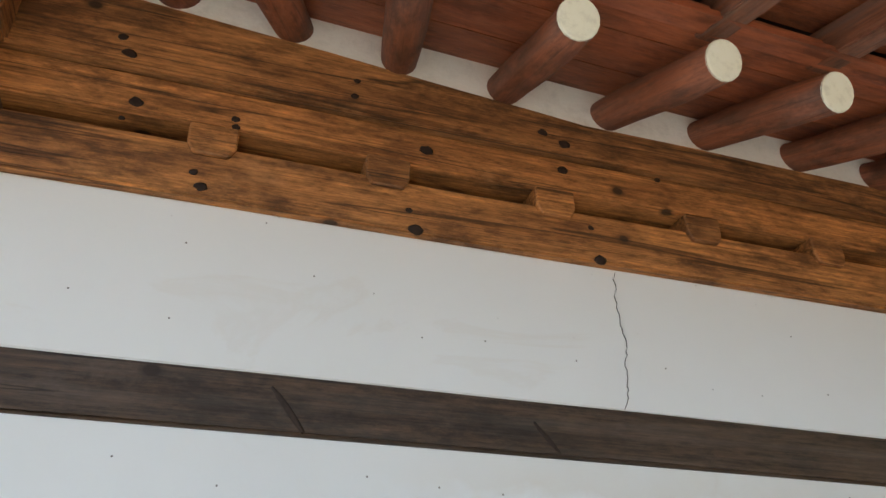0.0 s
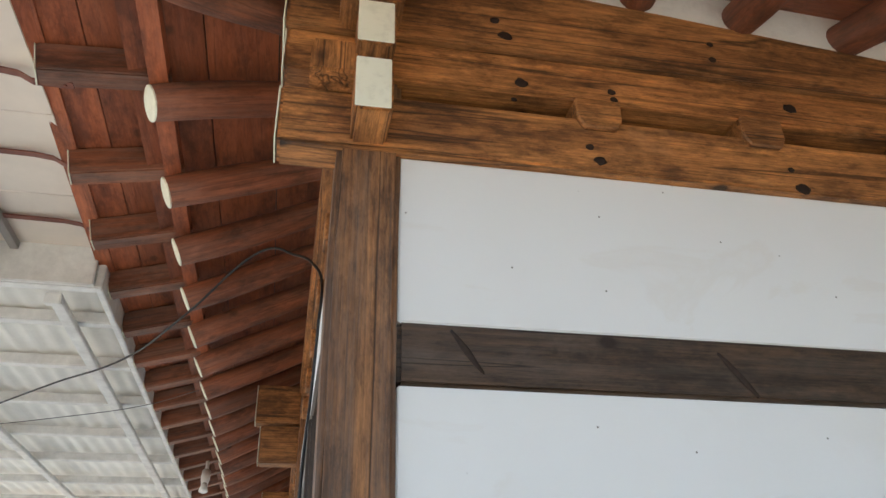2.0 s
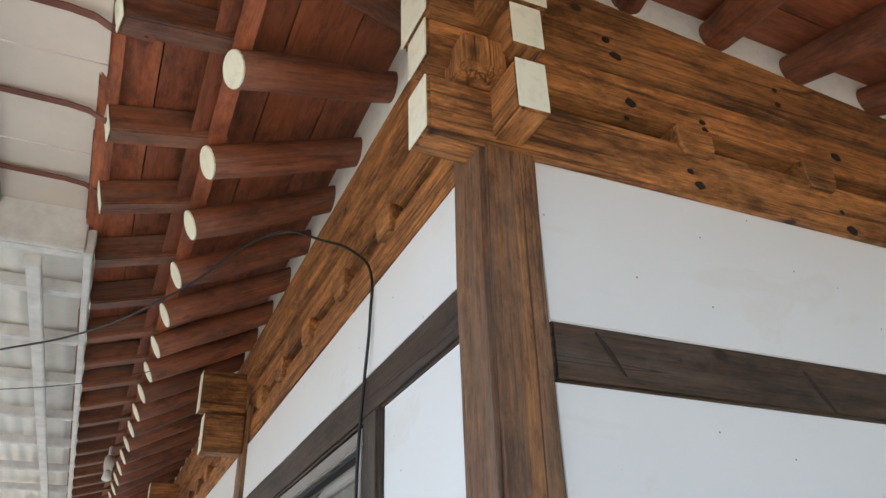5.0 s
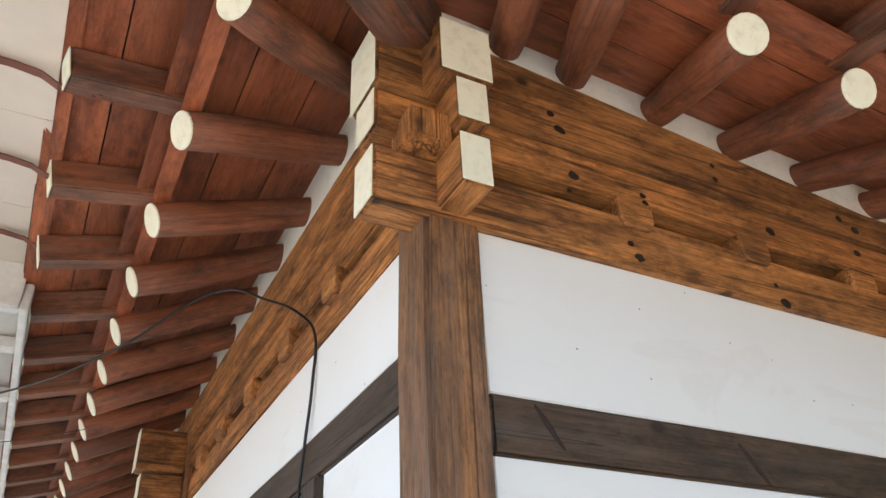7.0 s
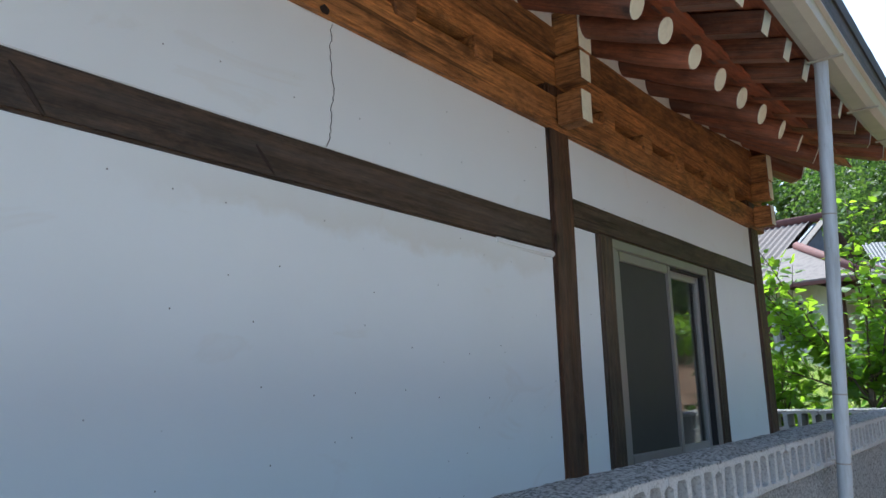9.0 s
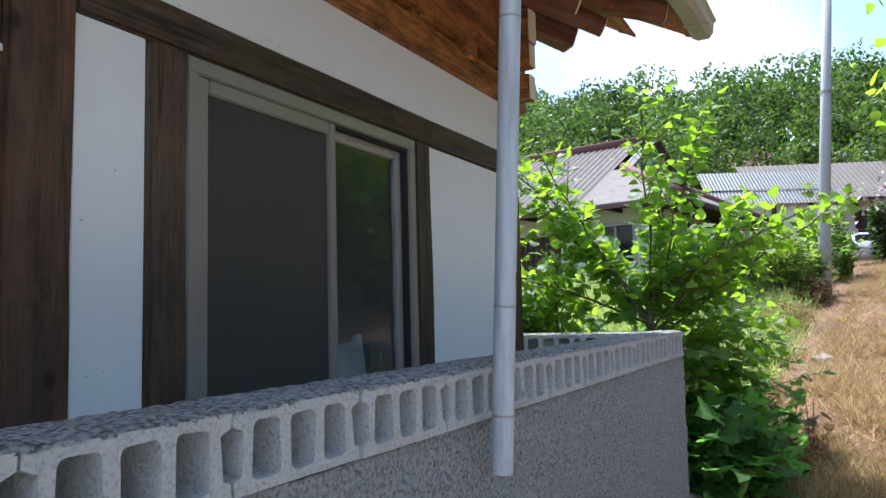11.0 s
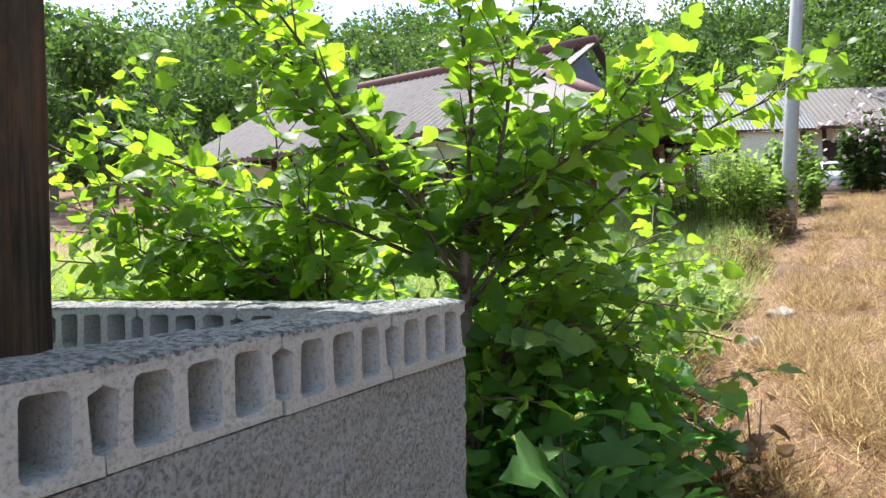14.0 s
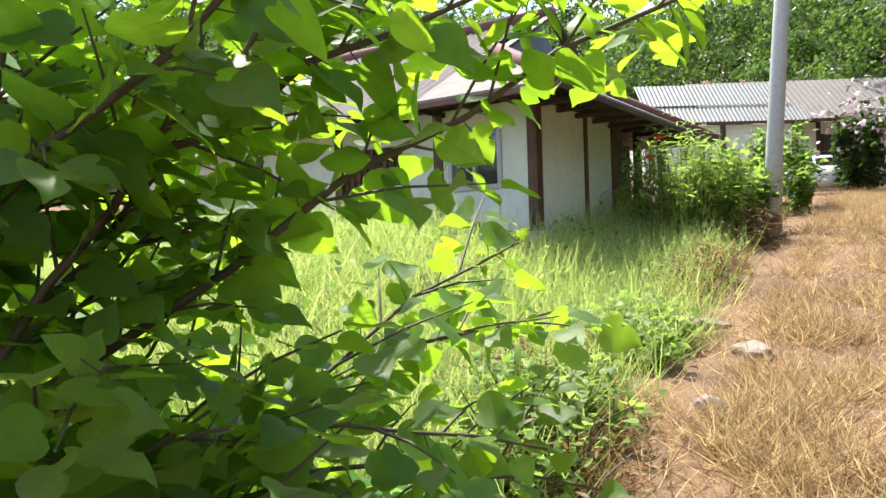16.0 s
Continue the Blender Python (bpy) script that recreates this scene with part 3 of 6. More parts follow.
def bearing_block():
    """A bearing block: square above, chamfered below."""
    bm = bmesh.new()
    prof = [(-0.040, 0.0), (-0.056, 0.028), (-0.056, 0.085), (0.056, 0.085), (0.056, 0.028), (0.040, 0.0)]
    a = [bm.verts.new((p, -0.028, z)) for p, z in prof]
    b = [bm.verts.new((p, 0.06, z)) for p, z in prof]
    bm.faces.new(a)
    bm.faces.new(b[::-1])
    for i in range(6):
        j = (i + 1) % 6
        bm.faces.new((a[j], a[i], b[i], b[j]))
    bmesh.ops.recalc_face_normals(bm, faces=bm.faces)
    bmesh.ops.bevel(bm, geom=[e for e in bm.edges if e.calc_face_angle(0) > 0.3], offset=0.004, segments=1, affect="EDGES")
    ob = part("bearing_block", bm, M["beam_x"])
    return tagged(ob, "small chamfered pine bearing block in the slot", "block", "bearing blocks over the lintel")


first = bearing_block()
first.matrix_basis = pose(0.462, -0.012, 2.812)
for x in (0.882, 1.336, 1.79, 2.22, 3.22, 3.65, 4.08, 4.51, 4.94):
    copy_thing(first, pose(x, -0.012, 2.812))
for y in (0.62, 1.05, 1.48, 1.91, 2.3, 3.1, 3.5, 3.9, 4.3, 4.7):
    copy_thing(first, pose(-0.106, y, 2.810, 0, 0, -90))


# dark knots and branch scars that stand out on the front beams and rail
def knot(parent, p, r, tall, mat, tilt=0.0, seed=0):
    bm = bmesh.new()
    bmesh.ops.create_icosphere(bm, subdivisions=2, radius=1)
    for v in bm.verts:
        s = 1 + 0.35 * noise.noise(v.co * 1.7 + Vector((seed * 2.3, 0, 0)))
        v.co = Vector((v.co.x * r * s, v.co.y * 0.0016, v.co.z * r * tall * s))
    base = Vector(parent.matrix_basis.translation)
    part("knot", bm, mat, parent, "", True, Matrix.Translation(Vector(p) - base) @ pose(0, 0, 0, 0, tilt, 0))


KNOTS = [
             (0.433, 2.763, 0.012), (0.453, 2.727, 0.017), (0.939, 2.759, 0.01), (0.957, 2.706, 0.02),
             (1.438, 2.801, 0.01), (1.455, 2.705, 0.02), (0.221, 3.097, 0.014), (0.244, 3.051, 0.019),
             (0.788, 3.115, 0.011), (0.784, 3.063, 0.012), (1.31, 3.073, 0.016), (1.372, 3.046, 0.02),
             (1.67, 3.001, 0.011), (0.279, 2.926, 0.018), (0.259, 2.873, 0.009), (0.505, 2.931, 0.012),
             (0.508, 2.908, 0.012), (0.983, 2.948, 0.02), (1.369, 2.971, 0.018),
]
for i, (kx, kz, kr) in enumerate(KNOTS):
    host, ky = (LINTEL, -0.0265) if kz < 2.85 else (SUPPORT, -0.0305) if kz < 3.012 else (PURLIN, -0.0485)
    knot(host, (kx, ky, kz), kr * 0.9, 0.8, M["knot"], 15 * math.sin(i * 2), i)
for sx0, sz0, sx1, sz1 in ((0.098, 2.307, 0.167, 2.211), (0.656, 2.291, 0.736, 2.19), (1.238, 2.268, 1.308, 2.193)):
    length = math.hypot(sx1 - sx0, sz1 - sz0)
    knot(RAIL, ((sx0 + sx1) / 2, -0.0065, (sz0 + sz1) / 2), length * 0.055, 8.6, M["scar"], -math.degrees(math.atan2(sx1 - sx0, sz0 - sz1)), sx0 * 9)


# bracket ends at the second and third post, pointing out of the wall
def bracket(x0, x1):
    e = empty("bracket_arm", ((x0 + x1) / 2, 0, 2.71), "stacked brown bracket arms with white-painted ends", "bracket", "brackets over the posts")
    c = (x0 + x1) / 2
    for z0, z1, w, d in ((2.712, 2.845, 0.042, -0.145), (2.886, 3.01, 0.042, -0.150), (3.016, 3.20, 0.055, -0.155)):
        box("arm", c - w, c + w, d, -0.03, z0, z1, M["beam_y"], e, 0.006, cuts=2, wob=0.003)
        box("painted_end", c - w + 0.002, c + w - 0.002, d - 0.004, d - 0.0005, z0 + 0.002, z1 - 0.002, M["end_paint"], e, 0.0015, "white painted end")
    return e


for x0, x1 in ((X2A, X2B), (X3A, X3B)):
    bracket(x0, x1)


def side_bracket(y):
    e = empty("bracket_arm", (-0.1, y, 2.71), "stacked brown bracket arms with white-painted ends", "bracket", "brackets over the posts")
    for z0, z1, w, d in ((2.66, 2.845, 0.05, -0.33), (2.86, 3.06, 0.05, -0.36)):
        box("arm", d, -0.14, y - w, y + w, z0, z1, M["beam_x"], e, 0.006, cuts=2, wob=0.003)
        box("painted_end", d - 0.004, d - 0.0005, y - w + 0.002, y + w - 0.002, z0 + 0.002, z1 - 0.002, M["end_paint"], e, 0.0015, "white painted end")


side_bracket(LP2A + 0.08)
side_bracket(LP3 + 0.08)


# ---------------------------------------------------------------- rafters, flyers, boards
def lift(d):
    """Upward sweep of the eaves towards a corner, by the distance from it."""
    return 0.10 * max(0.0, 1 - max(d, 0) / 2.0) ** 2


def rafter_thing():
    e = empty("rafter", (0, 0, 0), "round red-brown pine rafter with white-painted end", "rafter", "round rafters of the eaves")
    bm = bmesh.new()
    n = 9
    pts = [(0.004 * math.sin(i * 1.3), 0.007 * math.sin(i * 0.5), i * 1.0 / (n - 1)) for i in range(n)]
    tube(bm, pts, [0.051 + 0.003 * math.sin(i * 0.9) for i in range(n)], 18)
    part("log", bm, M["rafter"], e, smooth=True)
    bm = bmesh.new()
    tube(bm, [(0, 0, -0.005), (0, 0, -0.0035), (0, 0, 0.0006)], [0.046, 0.050, 0.0515], 18)
    part("painted_end", bm, M["end_paint"], e, "cracked white painted log end")
    return e


def flyer_thing():
    e = empty("flying_rafter", (0, 0, 0), "short square red-brown flying rafter with white end", "rafter", "flying rafters of the eaves")
    part("body", box_bm(-0.036, 0.036, -0.045, 0.045, 0, 0.33, 0.005), M["flyer"], e)
    part("painted_end", box_bm(-0.034, 0.034, -0.043, 0.043, -0.004, -0.0005, 0.001), M["end_paint"], e, "white painted end")
    return e


def along(a, b):
    """Pose at a whose z axis points to b, its y axis kept upright."""
    a, b = Vector(a), Vector(b)
    z = (b - a).normalized()
    x = Vector((0, 0, 1)).cross(z).normalized()
    y = z.cross(x)
    return Matrix.Translation(a) @ Matrix((x, y, z)).transposed().to_4x4()


raf, fly = rafter_thing(), flyer_thing()
rows_r, rows_f = [], []
CX, CY = -0.1, 0.03
def front_up(x):
    return 0.085 * max(0.0, 1 - max(x, 0) / 2.0) ** 1.3 + 0.085 * max(0.0, 1 - max(5.4 - x, 0) / 2.0) ** 1.3


def side_up(y):
    return 0.12 * max(0.0, 1 - max(y, 0) / 2.2) ** 1.3


for k in range(17):
    x = (0.325, 0.61, 0.90, 1.21, 1.53, 1.85, 2.18, 2.49)[k] if k < 8 else 2.49 + 0.308 * (k - 7)
    d = min(x, 5.4 - x)
    fan = (-0.22 * max(0.0, 1.5 - d) ** 1.2 + 0.025) * (1 if x < 2.7 else -1)
    up = front_up(x + fan)
    tip = Vector((x + fan, -0.50, 2.985 + up))
    foot = Vector((x, -0.03, purlin_top(x) + 0.056))
    rows_r.append((tip, tip + (foot - tip) * 1.28))
    rows_f.append(((x + fan * 1.5, -0.79, 3.03 + up * 1.2), (x + fan, -0.50, 3.115 + up)))
rows_r.append(((-0.10, -0.53, 3.125), (0.14, 0.06, 3.335)))
for k in range(24):
    y = (0.55, 0.87, 1.17, 1.51)[k] if k < 4 else 1.51 + 0.335 * (k - 3)
    ye = (0.39, 0.793, 1.145, 1.497)[k] if k < 4 else y - 0.005
    up = side_up(ye)
    rows_r.append(((-0.622, ye, 2.988 + up), (-0.09, y, 3.262 + 0.6 * up)))
    rows_f.append(((-0.908, ye - 0.06 * max(0, 1.2 - ye), 3.02 + up * 1.2), (-0.622, ye, 3.10 + up)))
rows_r.append(((-0.60, -0.03, 3.135), (-0.12, 0.30, 3.32)))
rows_f.append(((-0.9, -0.22, 3.17), (-0.62, 0.0, 3.235)))
for i, (a, b) in enumerate(rows_r):
    m = along(a, b) @ pose(0, 0, 0, 0, 0, (i * 67) % 360)
    if i == 0:
        raf.matrix_basis = m
    else:
        copy_thing(raf, m)
for i, (a, b) in enumerate(rows_f):
    if i == 0:
        fly.matrix_basis = along(a, b)
    else:
        copy_thing(fly, along(a, b))


# hip rafter on the diagonal
def hip(cx, sx):
    e = empty("hip_rafter", (cx, 0.03, 3.1), "heavy square hip rafter on the corner diagonal", "rafter")
    m = along((cx + sx * 0.30, -0.27, 3.135), (cx - sx * 0.15, 0.18, 3.36))
    m = Matrix.Translation((-cx, -0.03, -3.1)) @ m
    part("body", box_bm(-0.062, 0.062, -0.085, 0.085, 0, 0.75, 0.008, 4, 0.004), M["flyer"], e, m=m)
    part("painted_end", box_bm(-0.06, 0.06, -0.083, 0.083, -0.005, -0.0005, 0.002, 0), M["end_paint"], e, "flaking white painted end", m=m)
    m2 = along((cx + sx * 0.78, -0.75, 3.33), (cx - sx * 0.05, 0.08, 3.50))
    m2 = Matrix.Translation((-cx, -0.03, -3.1)) @ m2
    part("upper_arm", box_bm(-0.055, 0.055, -0.07, 0.07, 0, 0.9, 0.008, 4, 0.004), M["flyer"], e, m=m2)
    part("painted_end", box_bm(-0.053, 0.053, -0.068, 0.068, -0.005, -0.0005, 0.002, 0), M["end_paint"], e, "white painted end", m=m2)


hip(-0.10, -1)
hip(5.45, 1)


# roof boards, laid along the eaves in strips
def strip(name, pts_a, pts_b, thick, mat, parent):
    """A plank between two edge lines, given thickness upwards."""
    bm = bmesh.new()
    n = len(pts_a)
    lo = [[bm.verts.new(p) for p in pts_a], [bm.verts.new(p) for p in pts_b]]
    up = [[bm.verts.new(Vector(p) + Vector((0, 0, thick))) for p in pts_a], [bm.verts.new(Vector(p) + Vector((0, 0, thick))) for p in pts_b]]
    for i in range(n - 1):
        bm.faces.new((lo[0][i], lo[0][i + 1], lo[1][i + 1], lo[1][i]))
        bm.faces.new((up[0][i], up[1][i], up[1][i + 1], up[0][i + 1]))
        bm.faces.new((lo[0][i], up[0][i], up[0][i + 1], lo[0][i + 1]))
        bm.faces.new((lo[1][i], lo[1][i + 1], up[1][i + 1], up[1][i]))
    for i in (0, n - 1):
        bm.faces.new((lo[0][i], lo[1][i], up[1][i], up[0][i]))
    bmesh.ops.recalc_face_normals(bm, faces=bm.faces)
    return part(name, bm, mat, parent)


soffit = empty("soffit", (0, 0, 0), "red-brown roof boards laid over the rafters", "soffit", kind="structure")
# each board: outer offset, outer height, inner offset, inner height (offset outwards from the wall plane)
INNER_FRONT = [(0.56, 3.048, 0.395, 3.113), (0.391, 3.115, 0.205, 3.190), (0.201, 3.192, 0.02, 3.266), (0.016, 3.268, -0.15, 3.336)]
INNER = [(0.585, 3.062, 0.395, 3.160), (0.391, 3.163, 0.205, 3.262), (0.201, 3.264, 0.02, 3.362), (0.016, 3.364, -0.15, 3.452)]
OUTER = [(0.845, 3.068, 0.70, 3.112), (0.696, 3.113, 0.50, 3.176)]


def front_edge(o, z, c):
    out = []
    for i in range(41):
        s = i / 40
        xa, xb = -0.10 - max(o, 0), 5.45 + max(o, 0)
        xx = xa + (xb - xa) * s
        up = front_up(xx)
        out.append((xx, -o, z + up * (1.0 + 0.3 * max(0, o) / 0.85) + c))
    return out


def side_edge(o, z, c):
    out = []
    for i in range(41):
        s = (i / 40) ** 1.4
        ya, yb = 0.03 - max(o, 0), 8.8
        yy = ya + (yb - ya) * s
        out.append((-0.10 - o * 1.0, yy, z + side_up(yy) * (0.6 + 0.6 * max(0, o) / 0.85) + c))
    return out


for o0, z0, o1, z1 in INNER_FRONT + OUTER:
    strip("roof_board", front_edge(o0, z0, 0.0), front_edge(o1, z1, 0.0), 0.02, M["board_x"], soffit)
for o0, z0, o1, z1 in INNER + OUTER:
    strip("roof_board", side_edge(o0, z0, -0.012), side_edge(o1, z1, -0.012), 0.02, M["board_y"], soffit)
# eave battens over the rafter tips and at the flyer tips
for nm, o, z, w, h in (("eave_batten", 0.535, 3.062, 0.05, 0.05), ("eave_batten", 0.84, 3.068, 0.05, 0.06)):
    strip(nm, front_edge(o, z, 0.0), front_edge(o - w, z + 0.008, 0.0), h, M["board_x"], soffit)
    strip(nm, side_edge(o, z, -0.012), side_edge(o - w, z + 0.008, -0.012), h, M["board_y"], soffit)

def upright(name, pts, h0, h1, mat):
    """A thin board standing along an eave."""
    bm = bmesh.new()
    rows = []
    for p in pts:
        x, y, z = p
        rows.append([bm.verts.new((x, y, z + h0)), bm.verts.new((x, y, z + h1)), bm.verts.new((x + 0.02, y + 0.02, z + h1)), bm.verts.new((x + 0.02, y + 0.02, z + h0))])
    for r, s in zip(rows, rows[1:]):
        for k in range(4):
            bm.faces.new((r[k], r[(k + 1) % 4], s[(k + 1) % 4], s[k]))
    bmesh.ops.recalc_face_normals(bm, faces=bm.faces)
    part(name, bm, mat, soffit)


upright("eave_fascia", front_edge(0.85, 3.068, 0.0), 0.02, 0.56, M["rail_x"])
upright("eave_fascia", side_edge(0.85, 3.068, -0.012), 0.02, 0.56, M["rail_y"])

# white filler plaster between the rafters, on top of the purlins
filler = empty("rafter_infill", (0, 0, 0), "white plaster infill between rafter feet", "infill", kind="structure")
along_front = [-0.1 + 5.55 * i / 36 for i in range(37)]
strip("infill", [(q, -0.040, purlin_top(q) - 0.02) for q in along_front], [(q, 0.06, purlin_top(q) - 0.02) for q in along_front], 0.17, M["filler"], filler)
strip("infill", [(-0.138, 0.05, 3.17), (-0.138, 4, 3.17), (-0.138, 8.8, 3.17)], [(-0.04, 0.05, 3.17), (-0.04, 4, 3.17), (-0.04, 8.8, 3.17)], 0.26, M["filler"], filler)


def roof():
    bm = bmesh.new()
    lo = [(-0.99, -0.86), (6.34, -0.86), (6.34, 9.9), (-0.99, 9.9)]
    hi = [(1.6, 4.0), (3.8, 4.0), (3.8, 5.2), (1.6, 5.2)]
    a = [bm.verts.new((x, y, 3.60)) for x, y in lo]
    b = [bm.verts.new((x, y, 3.70)) for x, y in lo]
    c = [bm.verts.new((x, y, 5.4)) for x, y in hi]
    bm.faces.new(a[::-1])
    bm.faces.new(c)
    for i in range(4):
        j = (i + 1) % 4
        bm.faces.new((a[i], a[j], b[j], b[i]))
        bm.faces.new((b[i], b[j], c[j], c[i]))
    ob = part("roof", bm, M["tile"])
    tagged(ob, "dark tiled hipped roof over the house", "roof", kind="structure")


roof()


# ---------------------------------------------------------------- windows
def sliding_window(name, w, h, label, screen=True):
    """Built in its own plane: x along the wall, y into it, z up from the sill."""
    e = empty(name, (0, 0, 0), label, "window", kind="structure")
    f = 0.045
    fr = part("window_frame", box_bm(0, w, -0.012, 0.09, 0, f, 0.004), M["alu"], e)
    part("window_frame", box_bm(0, w, -0.012, 0.09, h - f, h, 0.004), M["alu"], e)
    part("window_frame", box_bm(0, f, -0.012, 0.09, f, h - f, 0.004), M["alu"], e)
    part("window_frame", box_bm(w - f, w, -0.012, 0.09, f, h - f, 0.004), M["alu"], e)
    part("track", box_bm(f, w - f, 0.02, 0.03, f, f + 0.018, 0.002), M["alu_light"], e)
    mid = w * 0.56

    def sash(x0, x1, yy, mat, pane_mat, nm):
        s = part(nm, box_bm(x0, x0 + 0.04, yy, yy + 0.03, f, h - f, 0.004), mat, e)
        part("stile", box_bm(x1 - 0.04, x1, yy, yy + 0.03, f, h - f, 0.004), mat, s)
        part("rail", box_bm(x0 + 0.04, x1 - 0.04, yy, yy + 0.03, f, f + 0.05, 0.004), mat, s)
        part("rail", box_bm(x0 + 0.04, x1 - 0.04, yy, yy + 0.03, h - f - 0.045, h - f, 0.004), mat, s)
        p = part("pane", box_bm(x0 + 0.04, x1 - 0.04, yy + 0.013, yy + 0.017, f + 0.05, h - f - 0.045, 0), pane_mat, s)
        if pane_mat is M["glass"]:
            p.visible_shadow = False
    sash(mid - 0.03, w - f, 0.03, M["alu_light"], M["glass"], "sash")
    sash(f, mid + 0.03, 0.058, M["alu"], M["glass"], "sash")
    part("seal", box_bm(w - f - 0.013, w - f, 0.0, 0.028, f, h - f, 0.001), M["dark_gap"], e, "black rubber seal")
    part("seal", box_bm(f, w - f, 0.0, 0.028, h - f - 0.012, h - f, 0.001), M["dark_gap"], e, "black rubber seal")
    if screen:
        sash(f, mid, -0.004, M["alu"], M["screen"], "insect_screen")
    return e


win = sliding_window("window_1", 1.22, 1.04, "grey aluminium sliding window with insect screen")
win.matrix_basis = pose(3.205, 0.0, 1.275)
timber("window_jamb", 3.075, 3.203, -0.018, 0.09, 1.20, 2.317, M["rail_z"], "dark brown wooden jamb beside the window", "jamb", "jambs of the window")
timber("window_jamb", 4.427, 4.545, -0.018, 0.09, 1.20, 2.317, M["rail_z"], "dark brown wooden jamb beside the window", "jamb", "jambs of the window")
win2 = sliding_window("window_2", 1.2, 1.02, "grey aluminium sliding window in the side wall", False)
win2.matrix_basis = pose(YL, 1.96, 1.275, 0, 0, -90)
timber("window_jamb", -0.140, -0.03, 0.622, 0.735, 1.20, 2.311, M["rail_z"], "grey-brown wooden jamb beside the window", "jamb", "jambs of the window")
curtain = bmesh.new()
prev = None
for i in range(60):
    xx = 3.3 + i * 0.018
    yy = 0.18 + 0.02 * math.sin(i * 0.9) + 0.01 * math.sin(i * 2.3)
    pr = [curtain.verts.new((xx, yy, 1.2)), curtain.verts.new((xx, yy + 0.05, 1.52 + 0.05 * math.sin(i * 0.11)))]
    if prev:
        curtain.faces.new((prev[0], pr[0], pr[1], prev[1]))
    prev = pr
cur = part("bundle_of_cloth", curtain, M["curtain"], smooth=True)
sol = cur.modifiers.new("thick", "SOLIDIFY")
sol.thickness = 0.012
tagged(cur, "pale folded cloth inside behind the window", "cloth")


# ---------------------------------------------------------------- parapet of blocks on a rendered wall
PX, PY, PITCH = 6.09, -0.71, 0.345


def block_mesh():
    """A hollow concrete block lying on its side, three holes through it and a half groove at each end."""
    bm = bmesh.new()
    L, H = 0.170, 0.065

    def loop(pts):
        vs = [bm.verts.new((px, 0, pz)) for px, pz in pts]
        return [bm.edges.new((vs[i], vs[(i + 1) % len(vs)])) for i in range(len(vs))]
    es = loop([(-L, -H), (L, -H), (L, -0.042), (L - 0.018, -0.034), (L - 0.021, 0.034), (L, 0.044), (L, H), (-L, H),
               (-L, 0.044), (-L + 0.021, 0.034), (-L + 0.018, -0.034), (-L, -0.042)])
    for cx in (-0.093, 0.0, 0.093):
        pts = []
        for sx, sz in ((1, -1), (1, 1), (-1, 1), (-1, -1)):
            for k in range(3):
                a = {(1, -1): -90, (1, 1): 0, (-1, 1): 90, (-1, -1): 180}[(sx, sz)] + 45 * k
                pts.append((cx + sx * 0.0215 + 0.0115 * math.cos(radians(a)), sz * 0.0355 + 0.0115 * math.sin(radians(a))))
        es += loop(pts)
    bmesh.ops.triangle_fill(bm, use_beauty=True, use_dissolve=False, edges=es)
    res = bmesh.ops.extrude_face_region(bm, geom=bm.faces[:])
    bmesh.ops.translate(bm, vec=(0, 0.19, 0), verts=[v for v in res["geom"] if isinstance(v, bmesh.types.BMVert)])
    bmesh.ops.recalc_face_normals(bm, faces=bm.faces)
    for v in bm.verts:
        v.co += noise.noise_vector(v.co * 31) * 0.0034
    return mesh_of(bm, "concrete_block", M["block"])


parapet = empty("parapet_wall", (PX, PY, 0), "grey cement-rendered parapet topped with hollow concrete blocks", "wall", kind="structure")


def ptop(x):
    return 1.352 - 0.013 * (PX - x)


def rough_slab(name, x0, x1, y0, y1, zlo, ztop, mat, step, amp):
    """A rendered slab with coarse uneven faces."""
    nx, nz = max(2, int((x1 - x0) / step)), 64
    ny = max(2, int((y1 - y0) / step))
    bm = bmesh.new()
    cache = {}

    def vert(i, j, k):
        key = (i, j, k)
        if key not in cache:
            px = x0 + (x1 - x0) * i / nx
            py = y0 + (y1 - y0) * j / ny
            zt = ztop(px)
            p = Vector((px, py, zlo + (zt - zlo) * k / nz))
            q = noise.noise_vector(p * 9) * amp * 0.6 + noise.noise_vector(p * 33) * amp * 0.8
            if k == nz:
                q.z = min(q.z, 0) * 0.4
            cache[key] = bm.verts.new(p + q)
        return cache[key]
    for i in range(nx):
        for k in range(nz):
            bm.faces.new((vert(i, 0, k), vert(i + 1, 0, k), vert(i + 1, 0, k + 1), vert(i, 0, k + 1)))
            bm.faces.new((vert(i, ny, k), vert(i, ny, k + 1), vert(i + 1, ny, k + 1), vert(i + 1, ny, k)))
    for j in range(ny):
        for k in range(nz):
            bm.faces.new((vert(0, j, k), vert(0, j, k + 1), vert(0, j + 1, k + 1), vert(0, j + 1, k)))
            bm.faces.new((vert(nx, j, k), vert(nx, j + 1, k), vert(nx, j + 1, k + 1), vert(nx, j, k + 1)))
        for i in range(nx):
            bm.faces.new((vert(i, j, nz), vert(i + 1, j, nz), vert(i + 1, j + 1, nz), vert(i, j + 1, nz)))
    ob = part(name, bm, mat, parapet, m=Matrix.Translation((-PX, -PY, 0)))
    return ob


rough_slab("rendered_base", -0.55, PX - 0.004, PY + 0.004, PY + 0.186, -0.2, lambda x: ptop(x) - 0.002, M["render"], 0.022, 0.010)
rough_slab("rendered_base", PX - 0.19, PX - 0.006, PY + 0.192, 3.4, -0.2, lambda x: 1.348, M["render"], 0.05, 0.006)


